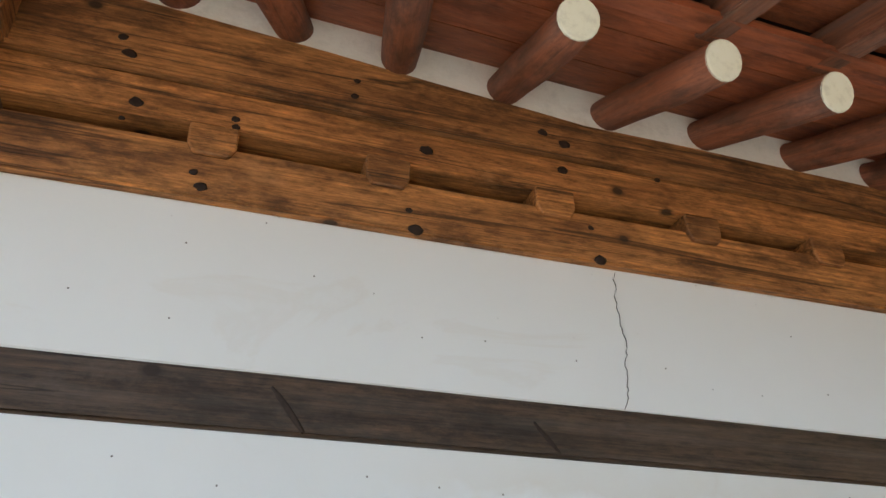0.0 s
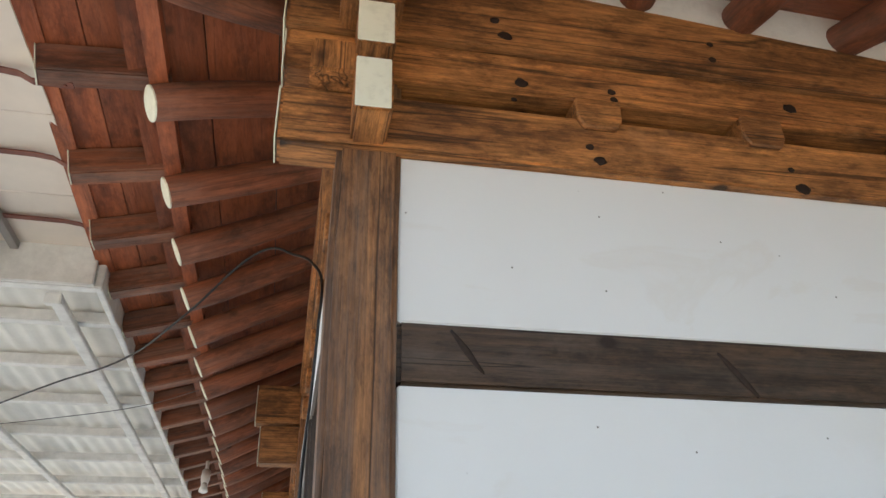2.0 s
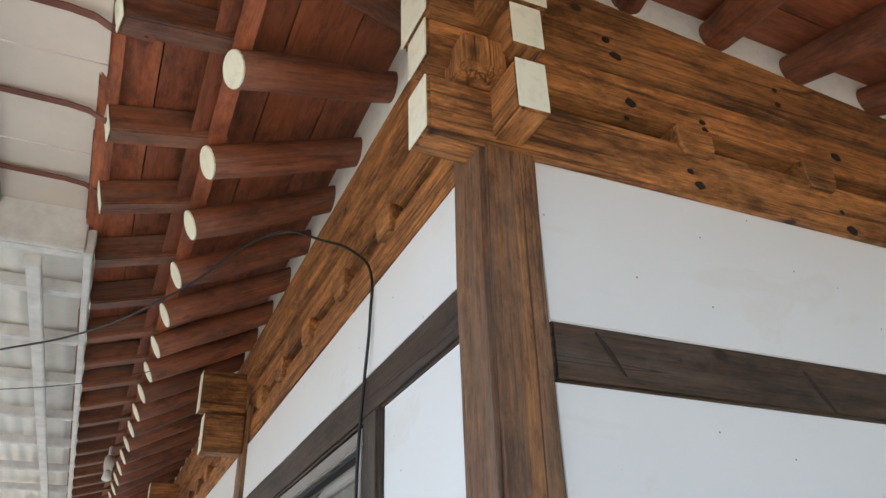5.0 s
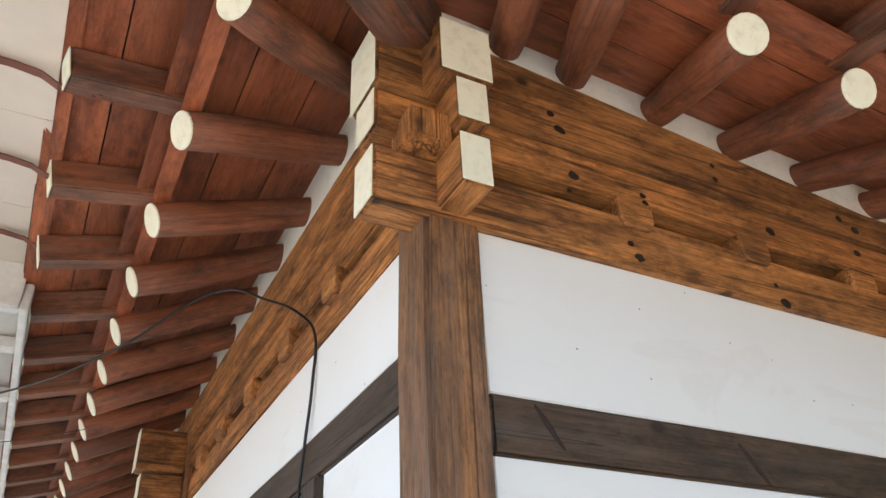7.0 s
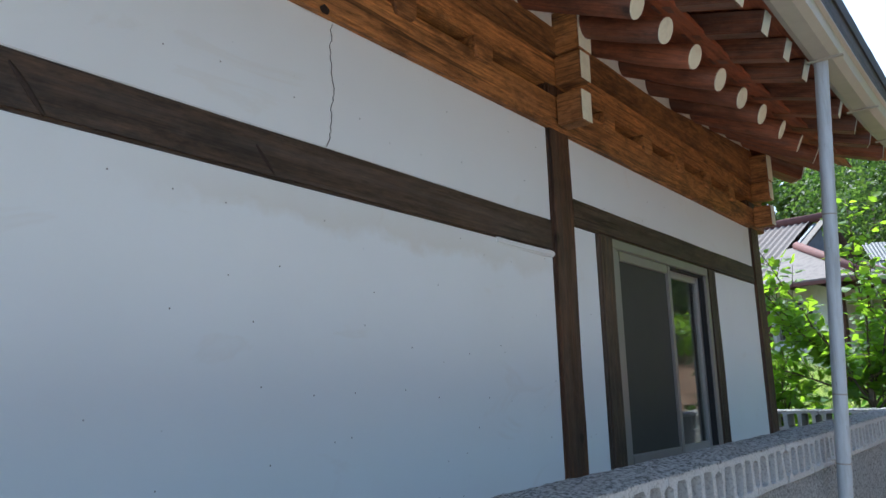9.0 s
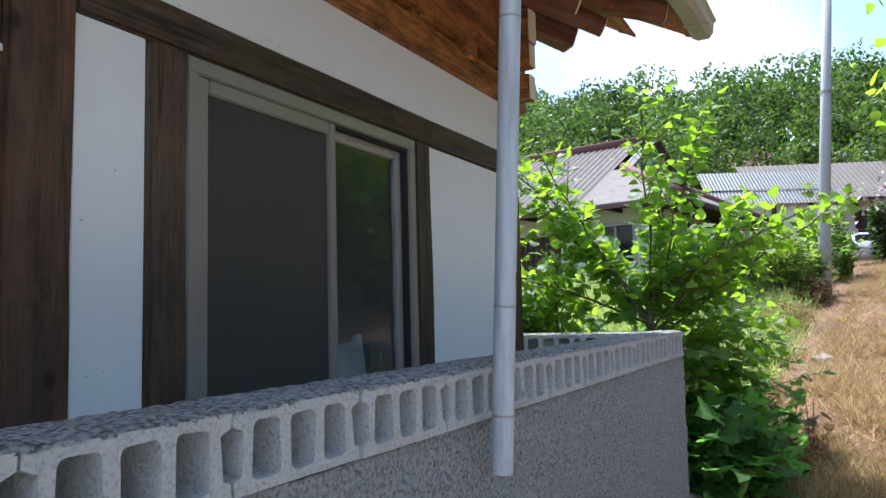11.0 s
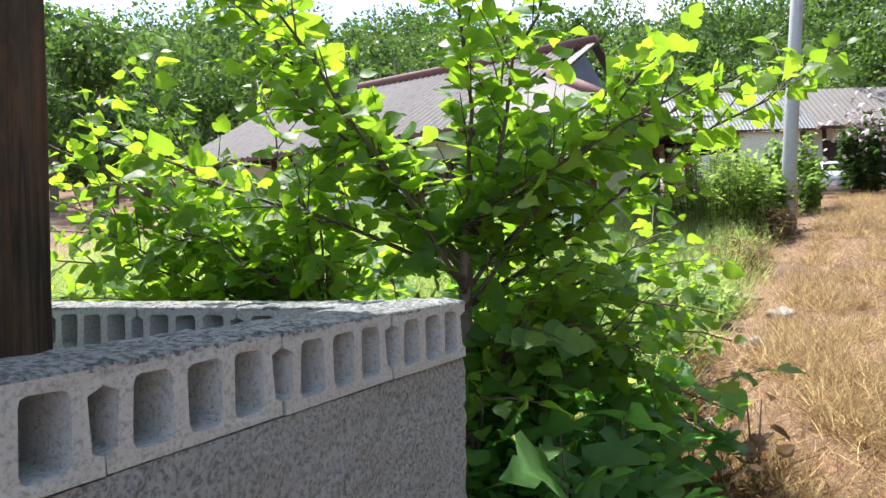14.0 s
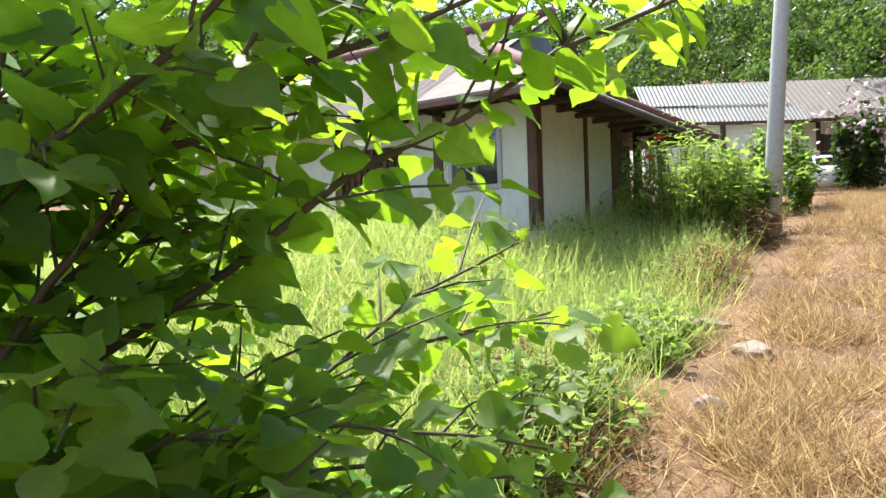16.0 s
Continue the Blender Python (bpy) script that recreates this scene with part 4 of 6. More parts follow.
def cap_mesh(seed):
    """Coarse mortar spread over the top of a block."""
    bm = bmesh.new()
    nx, ny = 22, 10
    g = {}
    for i in range(nx + 1):
        for j in range(ny + 1):
            px, py = -0.1725 + 0.345 * i / nx, 0.19 * j / ny
            e = min(i, nx - i, 3) / 3 if seed else 1
            edge = min(1.0, min(j, ny - j) / 1.5)
            h = 0.002 + 0.007 * edge + 0.004 * noise.noise(Vector((px * 40 + seed * 5, py * 40, seed))) + 0.004 * noise.noise(Vector((px * 110, py * 110, seed)))
            g[i, j] = bm.verts.new((px, py + (0.003 * noise.noise(Vector((px * 60, seed, j)))), max(0.001, h)))
    for i in range(nx):
        for j in range(ny):
            bm.faces.new((g[i, j], g[i + 1, j], g[i + 1, j + 1], g[i, j + 1]))
    rim = [g[i, 0] for i in range(nx + 1)] + [g[nx, j] for j in range(1, ny + 1)] + [g[i, ny] for i in range(nx - 1, -1, -1)] + [g[0, j] for j in range(ny - 1, 0, -1)]
    low = [bm.verts.new((v.co.x, v.co.y, -0.004)) for v in rim]
    for i in range(len(rim)):
        j = (i + 1) % len(rim)
        bm.faces.new((rim[j], rim[i], low[i], low[j]))
    return mesh_of(bm, "mortar_cap", M["cap"], True)


BLOCK, CAPS = block_mesh(), [cap_mesh(s) for s in (1, 2, 3)]


def lay(m, i):
    b = new("concrete_block", BLOCK)
    b.parent, b.matrix_basis = parapet, Matrix.Translation((-PX, -PY, 0)) @ m
    c = new("mortar_cap", CAPS[i % 3])
    c.parent, c.matrix_basis = parapet, Matrix.Translation((-PX, -PY, 0)) @ m @ pose(0, 0, 0.065)


rb = random.Random(8)
for i in range(19):
    bx = PX - PITCH * (i + 0.5)
    lay(pose(bx, PY + rb.uniform(-0.005, 0.004), ptop(bx) + 0.066, 0, -0.75 + rb.uniform(-0.25, 0.25), rb.uniform(-0.4, 0.4)), i)
for i in range(10):
    by = PY + 0.19 + PITCH * (i + 0.5)
    lay(pose(PX - 0.19 + rb.uniform(-0.003, 0.003), by, 1.348 + 0.066, 0, rb.uniform(-0.4, 0.4), -90) @ pose(0, 0, 0, 0, 0, 0), i + 1)


# ---------------------------------------------------------------- downspout and gutter
def downspout():
    e = empty("downspout", (3.49, -0.778, 1.2), "pale grey plastic rain pipe with rust stains", "pipe")
    bm = bmesh.new()
    lean = Vector((-0.06, -0.125, 1.78))
    tube(bm, [(0, 0, 0), lean * 0.35, lean * 0.7, lean], [0.027] * 4, 28, False)
    tube(bm, [lean, lean * 0.5, (0, 0, 0)], [0.0245] * 3, 28, False)
    part("pipe", bm, M["pvc"], e, smooth=True)
    for q in ((0.475, 0.016), (0.455, 0.019)):
        st = bmesh.new()
        zz = q[0]
        p0 = lean * (zz / 1.78) + Vector((-0.012 + q[1], -0.0255, 0))
        bmesh.ops.create_icosphere(st, subdivisions=2, radius=1)
        for v in st.verts:
            v.co = p0 + Vector((v.co.x * 0.0035, v.co.y * 0.0022, v.co.z * 0.02)) * (1 + 0.7 * noise.noise(v.co * 3))
        part("rust_stain", st, M["rust"], e, "brown rust stain")
    for z in (0.14, 0.405, 1.12):
        bm = bmesh.new()
        tube(bm, [lean * ((z - 0.003) / 1.78), lean * (z / 1.78), lean * ((z + 0.003) / 1.78)], [0.0272, 0.0283, 0.0272], 28, False)
        part("joint_ring", bm, M["alu"], e, smooth=True)


downspout()
gut = empty("eaves_gutter", (0, 0, 0), "cream metal box gutter along the front eaves", "gutter")


def gutter_strip():
    prof = [(0.86, 3.115), (0.86, 3.035), (0.885, 3.02), (0.945, 3.02), (0.97, 3.05), (0.975, 3.10), (0.99, 3.112), (0.99, 3.118), (0.968, 3.112),
            (0.962, 3.055), (0.942, 3.026), (0.888, 3.026), (0.867, 3.04), (0.867, 3.115)]
    bm = bmesh.new()
    rows = []
    for i in range(37):
        xx = -0.95 + i * 7.02 / 36
        up = (lift(xx + 0.5) + lift(5.6 - xx)) * 1.25 - 0.06
        rows.append([bm.verts.new((xx, -o, z + up)) for o, z in prof])
    n = len(prof)
    for a, b in zip(rows, rows[1:]):
        for k in range(n):
            bm.faces.new((a[k], a[(k + 1) % n], b[(k + 1) % n], b[k]))
    bm.faces.new(rows[0])
    bm.faces.new(rows[-1][::-1])
    bmesh.ops.recalc_face_normals(bm, faces=bm.faces)
    part("trough", bm, M["gutter"], gut)
    for i in range(9):
        xx = -0.6 + i * 0.8
        up = (lift(xx + 0.5) + lift(5.6 - xx)) * 1.25 - 0.06
        box("bracket", xx - 0.008, xx + 0.008, -0.993, -0.855, 3.012 + up, 3.019 + up, M["gutter"], gut, 0.001)


gutter_strip()


# ---------------------------------------------------------------- lean-to and awning beside the side eaves
def lean_to():
    e = empty("lean_to_roof", (-0.92, 1.39, 3.08), "white corrugated lean-to roof with painted battens", "roof")
    o = Vector(e.location)
    verts, faces = [], []
    nx = 150
    for i in range(nx + 1):
        xx = -0.93 - i * 2.6 / nx
        zz = 3.072 + 0.006 * math.sin(i * 1.25)
        verts += [(xx - o.x, 0.0, zz - o.z), (xx - o.x, 7.2, zz - o.z + 0.02), (xx - o.x, 0.0, zz - o.z + 0.012), (xx - o.x, 7.2, zz - o.z + 0.032)]
    for i in range(nx):
        a, b = i * 4, i * 4 + 4
        faces += [(a, b, b + 1, a + 1), (a + 2, a + 3, b + 3, b + 2), (a, a + 2, b + 2, b), (a + 1, b + 1, b + 3, a + 3)]
    raw("corrugated_sheet", verts, faces, M["white_sheet"], e, True)
    for y in (1.42, 1.76, 2.28, 2.85, 3.48, 4.10, 4.78, 5.5, 6.2, 7.0, 7.8):
        box("batten", -3.5, -0.935, y, y + 0.05, 3.005, 3.055, M["white_wood"], e, 0.005, cuts=5, wob=0.004)
    for x in (-1.09, -1.80, -2.5, -3.2):
        box("long_batten", x - 0.025, x + 0.025, 1.50, 8.4, 2.976, 3.003, M["white_wood"], e, 0.004, cuts=6, wob=0.004)
    box("edge_board", -0.932, -0.905, 1.39, 8.5, 2.99, 3.09, M["white_wood"], e, 0.004, cuts=6, wob=0.003)
    box("end_board", -3.5, -0.934, 1.372, 1.389, 2.992, 3.152, M["white_wood"], e, 0.004, cuts=6, wob=0.003)
    for x in (-1.09, -1.8):
        for y in (1.47,):
            box("batten_end", x - 0.03, x + 0.03, y, y + 0.03, 2.955, 3.0, M["white_wood"], e, 0.004)


lean_to()


def awning():
    e = empty("metal_awning", (-0.93, 0.2, 3.15), "beige sheet metal awning along the side eaves", "awning")
    ys = [-1.3, -0.68, -0.05, 0.58, 1.02, 1.46]
    for a, b in zip(ys, ys[1:]):
        box("sheet", -1.36, -0.925, a + 0.001, b - 0.003, 3.150, 3.156, M["beige"], e, 0.001)
    box("side_sheet", -1.366, -1.361, -1.3, 1.5, 3.0, 3.156, M["beige"], e, 0.001)
    box("steel_angle", -1.245, -1.215, -1.3, 1.55, 3.118, 3.148, M["alu"], e, 0.002)
    return e


awning()


def strap(y):
    e = empty("gutter_strap", (-0.9, y, 3.12), "bent red-oxide steel strap bolted to a flying rafter", "strap", "straps of the awning")
    bm = bmesh.new()
    pts = [(0.08, 0, -0.018), (-0.02, 0, -0.018), (-0.06, 0, 0.004), (-0.12, 0, 0.012), (-0.45, 0, 0.018)]
    prev = None
    for p in pts:
        q = [bm.verts.new((p[0], s * 0.012, p[2] + h)) for s, h in ((-1, 0), (1, 0), (1, 0.005), (-1, 0.005))]
        if prev:
            for k in range(4):
                bm.faces.new((prev[k], prev[(k + 1) % 4], q[(k + 1) % 4], q[k]))
        else:
            bm.faces.new(q)
        prev = q
    bm.faces.new(prev[::-1])
    bmesh.ops.recalc_face_normals(bm, faces=bm.faces)
    part("flat_bar", bm, M["strap"], e)
    for xx in (0.06, 0.02):
        bm = bmesh.new()
        tube(bm, [(xx, 0, -0.022), (xx, 0, -0.016)], [0.005, 0.006], 8)
        part("bolt", bm, M["strap"], e)


for y in (0.38, 0.765, 1.165):
    strap(y)


def cable(name, pts, r, label):
    cu = bpy.data.curves.new(name, "CURVE")
    cu.dimensions = "3D"
    cu.bevel_depth, cu.bevel_resolution = r, 2
    sp = cu.splines.new("BEZIER")
    sp.bezier_points.add(len(pts) - 1)
    for bp, p in zip(sp.bezier_points, pts):
        bp.co = p
        bp.handle_left_type = bp.handle_right_type = "AUTO"
    cu.materials.append(M["cable"])
    ob = new(name, cu)
    return tagged(ob, label, "cable")


cable("power_cable", [(-0.146, 0.752, 1.9), (-0.147, 0.750, 2.2), (-0.136, 0.742, 2.42), (-0.130, 0.722, 2.6), (-0.128, 0.738, 2.76), (-0.150, 0.80, 2.84), (-0.215, 0.97, 2.965), (-0.34, 1.17, 3.075), (-0.60, 1.45, 2.94),
                      (-0.9, 1.95, 2.93), (-1.3, 2.42, 2.96), (-2.2, 3.4, 2.97)], 0.0045, "black power cable looped from eaves to wall")
cable("thin_wire", [(-0.62, 2.3, 2.92), (-0.9, 2.6, 2.93), (-1.4, 2.95, 2.95), (-2.4, 3.5, 2.98)], 0.002, "thin grey wire crossing under the lean-to")


cord = cable("pale_cord", [(3.62, -0.700, 1.342), (3.66, -0.722, 1.341), (3.73, -0.727, 1.345), (3.79, -0.722, 1.356), (3.80, -0.712, 1.372)], 0.005, "short pale cord lying along the block edge")
cord.data.materials[0] = M["block"]


def lamp_holder():
    e = empty("lamp_holder", (-0.70, 4.0, 2.93), "old white plastic lamp holder under the eaves", "lamp holder")
    bm = bmesh.new()
    tube(bm, [(0, 0, 0), (0, -0.03, -0.05), (0, -0.05, -0.09)], [0.028, 0.03, 0.022], 12)
    part("socket", bm, M["white_wood"], e, smooth=True)
    bm = bmesh.new()
    tube(bm, [(0, -0.05, -0.09), (0, -0.07, -0.14)], [0.018, 0.03], 12)
    part("cup", bm, M["white_wood"], e, smooth=True)
    bm = bmesh.new()
    tube(bm, [(0, 0, 0.0), (0, 0.01, 0.07)], [0.012, 0.012], 8)
    part("stem", bm, M["white_wood"], e, smooth=True)


lamp_holder()


# ---------------------------------------------------------------- plants
def leaf_shape(kind):
    """Outline of a leaf, length 1 along y, with a fold along the midrib and a drooping tip."""
    if kind == "ovate":
        half = [(0.13, -0.05), (0.33, 0.06), (0.39, 0.26), (0.31, 0.50), (0.14, 0.77)]
    else:
        half = [(0.05, 0.05), (0.10, 0.25), (0.11, 0.45), (0.09, 0.65), (0.05, 0.85)]
    v = [(0, 0, 0)] + [(0, y, -0.04 * y * y) for _, y in half[1:4]] + [(0, 1, -0.16)]
    n0 = len(v)
    v += [(x, y, 0.16 * x - 0.08 * y * y) for x, y in half]
    n1 = len(v)
    v += [(-x, y, 0.16 * x - 0.08 * y * y) for x, y in half]
    f = []
    for s in (n0, n1):
        rim = [0] + [s + i for i in range(5)] + [4]
        mid = [0, 1, 2, 3, 4]
        q = [(0, rim[1], rim[2], 1), (1, rim[2], rim[3], 2), (2, rim[3], rim[4], 3), (3, rim[4], rim[5], 4)]
        f += q if s == n0 else [t[::-1] for t in q]
    return np.array(v, float), f


def frames_of(dirs, ups, rolls):
    """Rotation matrices with y along dirs."""
    y = dirs / np.linalg.norm(dirs, axis=1)[:, None]
    x = np.cross(y, ups)
    x /= np.linalg.norm(x, axis=1)[:, None] + 1e-9
    z = np.cross(x, y)
    c, s = np.cos(rolls)[:, None], np.sin(rolls)[:, None]
    return np.stack([c * x + s * z, y, c * z - s * x], -1)


def scatter(name, pos, rot, size, shape, mat, parent=None):
    """Many leaves in one mesh."""
    v, f = shape
    n, k = len(pos), len(v)
    out = np.einsum("nij,kj->nki", rot, v) * size[:, None, None] + pos[:, None, :]
    face = np.array([q if len(q) == 4 else (*q, q[-1]) for q in f])
    faces = (face[None] + (np.arange(n) * k)[:, None, None]).reshape(-1, face.shape[1])
    me = bpy.data.meshes.new(name)
    me.vertices.add(n * k)
    me.vertices.foreach_set("co", out.reshape(-1))
    me.loops.add(faces.size)
    me.loops.foreach_set("vertex_index", faces.reshape(-1).astype(np.int32))
    me.polygons.add(len(faces))
    me.polygons.foreach_set("loop_start", np.arange(0, faces.size, faces.shape[1], dtype=np.int32))
    me.update(calc_edges=True)
    me.materials.append(mat)
    ob = new(name, me)
    if parent:
        ob.parent = parent
    return ob


QUAD = (np.array([(-0.35, 0, 0), (0.35, 0.1, 0.05), (0.28, 0.95, -0.05), (-0.22, 1.0, 0.06)], float), [(0, 1, 2, 3)])
BLADE = (np.array([(-0.5, 0, 0), (0.5, 0, 0), (0.3, 0.55, 0.06), (-0.3, 0.55, 0.06), (0.02, 1, 0.22), (-0.02, 1, 0.22)], float), [(0, 1, 2, 3), (3, 2, 4, 5)])


def limb_points(a, b, rnd, n=9, sag=0.10, wob=0.05):
    a, b = Vector(a), Vector(b)
    out = []
    for i in range(n):
        t = i / (n - 1)
        p = a.lerp(b, t)
        p.z += sag * math.sin(math.pi * t)
        p += Vector((rnd.uniform(-wob, wob), rnd.uniform(-wob, wob), rnd.uniform(-wob, wob))) * (t * (1 - t) * 2)
        out.append(p)
    return out


def mulberry_leaf(left, right, curl):
    """A broad toothed leaf, length 1 along y: two outlines of nine points, folded along the midrib."""
    mids = [(0, 0.0), (0, 0.03), (0, 0.12), (0, 0.25), (0, 0.38), (0, 0.52), (0, 0.66), (0, 0.80)]
    drop = lambda y: -curl * y * y
    v = [(x, y, drop(y)) for x, y in mids] + [(0.02, 1.0, drop(1.0) - 0.04)]
    f = []
    for side, half in ((1, right), (-1, left)):
        base = len(v)
        v += [(side * x, y, 0.20 * x * (1 - 0.3 * y) + drop(y) + 0.03 * math.sin(8 * y + side)) for x, y in half]
        for j in range(8):
            q = (j, base + j, base + j + 1, j + 1 if j < 7 else 8)
            f.append(q if side == 1 else q[::-1])
    return np.array(v, float), f


WHOLE = [(0.10, -0.07), (0.25, -0.06), (0.38, 0.05), (0.45, 0.19), (0.43, 0.34), (0.38, 0.47), (0.28, 0.62), (0.19, 0.73), (0.09, 0.88)]
CLEFT = [(0.10, -0.07), (0.28, -0.06), (0.42, 0.07), (0.49, 0.24), (0.42, 0.37), (0.21, 0.38), (0.34, 0.54), (0.27, 0.68), (0.11, 0.86)]
SHRUB_LEAVES = [mulberry_leaf(WHOLE, WHOLE, 0.10), mulberry_leaf(CLEFT, WHOLE, 0.16), mulberry_leaf(CLEFT, CLEFT, 0.07)]


def shrub():
    rnd = random.Random(21)
    nr = np.random.RandomState(5)
    bx, by = 6.92, -0.30
    bz = gz(bx, by)
    e = empty("mulberry_shrub", (bx, by, bz), "large leafy green shrub growing beside the parapet end", "shrub")
    o = Vector((bx, by, bz))
    hub = Vector((6.90, -0.35, 1.70))
    low = Vector((6.95, -0.33, 1.15))
    side = Vector((7.03, 0.35, 1.40))
    for pts, radii in (([(0, 0, -0.05), (0.01, -0.02, 0.5), hub - o], [0.035, 0.028, 0.020]),
                       ([(0.05, 0.1, -0.05), (0.12, 0.2, 0.5), side - o], [0.03, 0.024, 0.016])):
        bm = bmesh.new()
        tube(bm, pts, radii, 10)
        part("trunk", bm, M["bark"], e, smooth=True)
    # long upper shoots that spread like a fan from the fork
    shoots = [(hub, t, 0.02) for t in (
        (8.10, -1.60, 2.45), (6.97, -0.33, 3.15), (7.08, -0.75, 3.00), (6.95, -1.15, 2.12), (6.30, 0.22, 2.72),
        (6.90, 0.55, 2.72), (6.60, 0.78, 2.95), (6.62, 0.35, 2.35), (6.55, 1.05, 2.10), (7.55, -0.95, 2.45), (7.25, -1.00, 2.32), (7.62, -1.28, 2.28), (7.40, -0.40, 2.70), (7.70, -0.55, 2.20))]
    shoots += [(side, t, 0.05) for t in (
        (6.80, 1.40, 1.86), (6.72, 1.60, 2.15), (7.00, 1.75, 2.35), (6.75, 1.15, 2.45), (7.25, 0.85, 2.45), (7.10, 2.10, 1.95), (6.58, 0.75, 1.75), (7.5, 1.4, 2.0))]
    # lower shoots that arch out towards the lane
    shoots += [(low, t, 0.14) for t in (
        (8.09, -0.97, 1.55), (7.90, -0.93, 1.72), (7.72, -1.15, 1.22), (7.50, -1.12, 1.35), (7.00, -0.95, 1.25), (7.35, -1.20, 1.00),
        (7.30, -0.40, 1.72), (7.45, -0.85, 1.15), (7.20, -0.70, 1.50), (7.70, -0.70, 1.15), (7.12, -0.60, 1.75))]
    for k in range(15):
        shoots.append((side, (6.90 + rnd.uniform(-0.4, 0.5), 0.85 + rnd.uniform(-0.7, 1.0), rnd.uniform(1.3, 2.05)), 0.08))
    for k in range(17):
        a, r = rnd.uniform(0, 6.283), rnd.uniform(0.3, 1.0)
        shoots.append((low, (7.02 + 0.55 * r * math.cos(a), -0.38 + 0.60 * r * math.sin(a), rnd.uniform(0.95, 1.65)), 0.08))
    P, D, S, U = [], [], [], []
    tw = bmesh.new()

    def leafy(p, d, size):
        P.append(p)
        D.append(d)
        S.append(size)
        U.append((rnd.uniform(-1.0, 0.5), rnd.uniform(-1.0, 0.6), 0.8))

    for start, tip, sag in shoots:
        big = start is hub
        start = start + Vector((rnd.uniform(-0.02, 0.02), rnd.uniform(-0.02, 0.02), rnd.uniform(-0.30, 0.0)))
        pts = limb_points(start, tip, rnd, 9, sag, 0.05)
        L = (Vector(tip) - start).length
        bm = bmesh.new()
        tube(bm, [p - o for p in pts], [(0.0085 if big else 0.006) * (1 - 0.75 * i / 8) + 0.0012 for i in range(9)], 7)
        part("limb", bm, M["twig"], e, smooth=True)
        gap = 0.026 if big else 0.034
        steps = int(L / gap)
        turn = rnd.uniform(0, 6.28)
        for k in range(steps):
            t = 0.06 + 0.94 * (k + rnd.random() * 0.4) / steps
            i = min(7, int(t * 8))
            p = pts[i].lerp(pts[i + 1], t * 8 - i)
            ax = (pts[i + 1] - pts[i]).normalized()
            turn += 2.4
            u = ax.orthogonal().normalized()
            w = ax.cross(u)
            out = u * math.cos(turn) + w * math.sin(turn)
            fade = 1 - 0.45 * max(0.0, t - 0.8) / 0.2
            if k % 4 == 2 and t < 0.9:
                # a short side twig that carries leaves in two ranks
                reach = rnd.uniform(0.14, 0.32)
                q = p + (out * 0.8 + ax * 0.8 + Vector((0, 0, 0.1))).normalized() * reach
                tube(tw, [p - o, (p + q) / 2 - o + Vector((0, 0, 0.01)), q - o], [0.0035, 0.0028, 0.0015], 5)
                m = int(reach / 0.042) + 1
                tax = (q - p).normalized()
                across = tax.cross(Vector((0, 0, 1))).normalized()
                for j in range(m):
                    d = tax * 0.5 + across * (1 if j % 2 else -1) * 0.9 + Vector((0, 0, rnd.uniform(-0.55, 0.1)))
                    if j == m - 1:
                        d = tax + Vector((0, 0, -0.3))
                    at = p.lerp(q, (j + 1) / m)
                    leafy(at + d.normalized() * 0.025, d, rnd.uniform(0.058, 0.102))
            else:
                d = out + ax * 0.5 + Vector((0, 0, -0.25))
                stalk = p + d.normalized() * 0.032
                tube(tw, [p - o, stalk - o], [0.0014, 0.0011], 4, False)
                leafy(stalk, d, rnd.uniform(0.066, 0.118) * fade * (1.0 if big else 0.8))
    part("branching", tw, M["twig"], e)["kind"] = "stuff"
    P, D, S, U = np.array(P), np.array(D), np.array(S), np.array(U)
    n = len(P)
    R = frames_of(D, U, nr.uniform(-0.5, 0.5, n))
    shape_of = nr.choice(3, n, p=[0.62, 0.25, 0.13])
    near = [i for i in range(n) if P[i][0] < 7.6 and P[i][1] < 0.1 and P[i][2] > 1.5]
    single = set(near[::max(1, len(near) // 260)][:280])
    for k, shape in enumerate(SHRUB_LEAVES):
        rest = np.array([i for i in range(n) if i not in single and shape_of[i] == k])
        scatter("foliage", P[rest] - np.array(o), R[rest], S[rest], shape, M["leaf"], e)["kind"] = "stuff"
        me = bpy.data.meshes.new("leaf")
        me.from_pydata([tuple(q) for q in shape[0]], [], shape[1])
        me.materials.append(M["leaf"])
        for i in sorted(single):
            if shape_of[i] == k:
                lf = new("leaf", me)
                lf.parent = e
                lf.matrix_basis = Matrix.Translation(Vector(P[i]) - o) @ Matrix(R[i].tolist()).to_4x4() @ Matrix.Scale(float(S[i]), 4)
    return e


shrub()


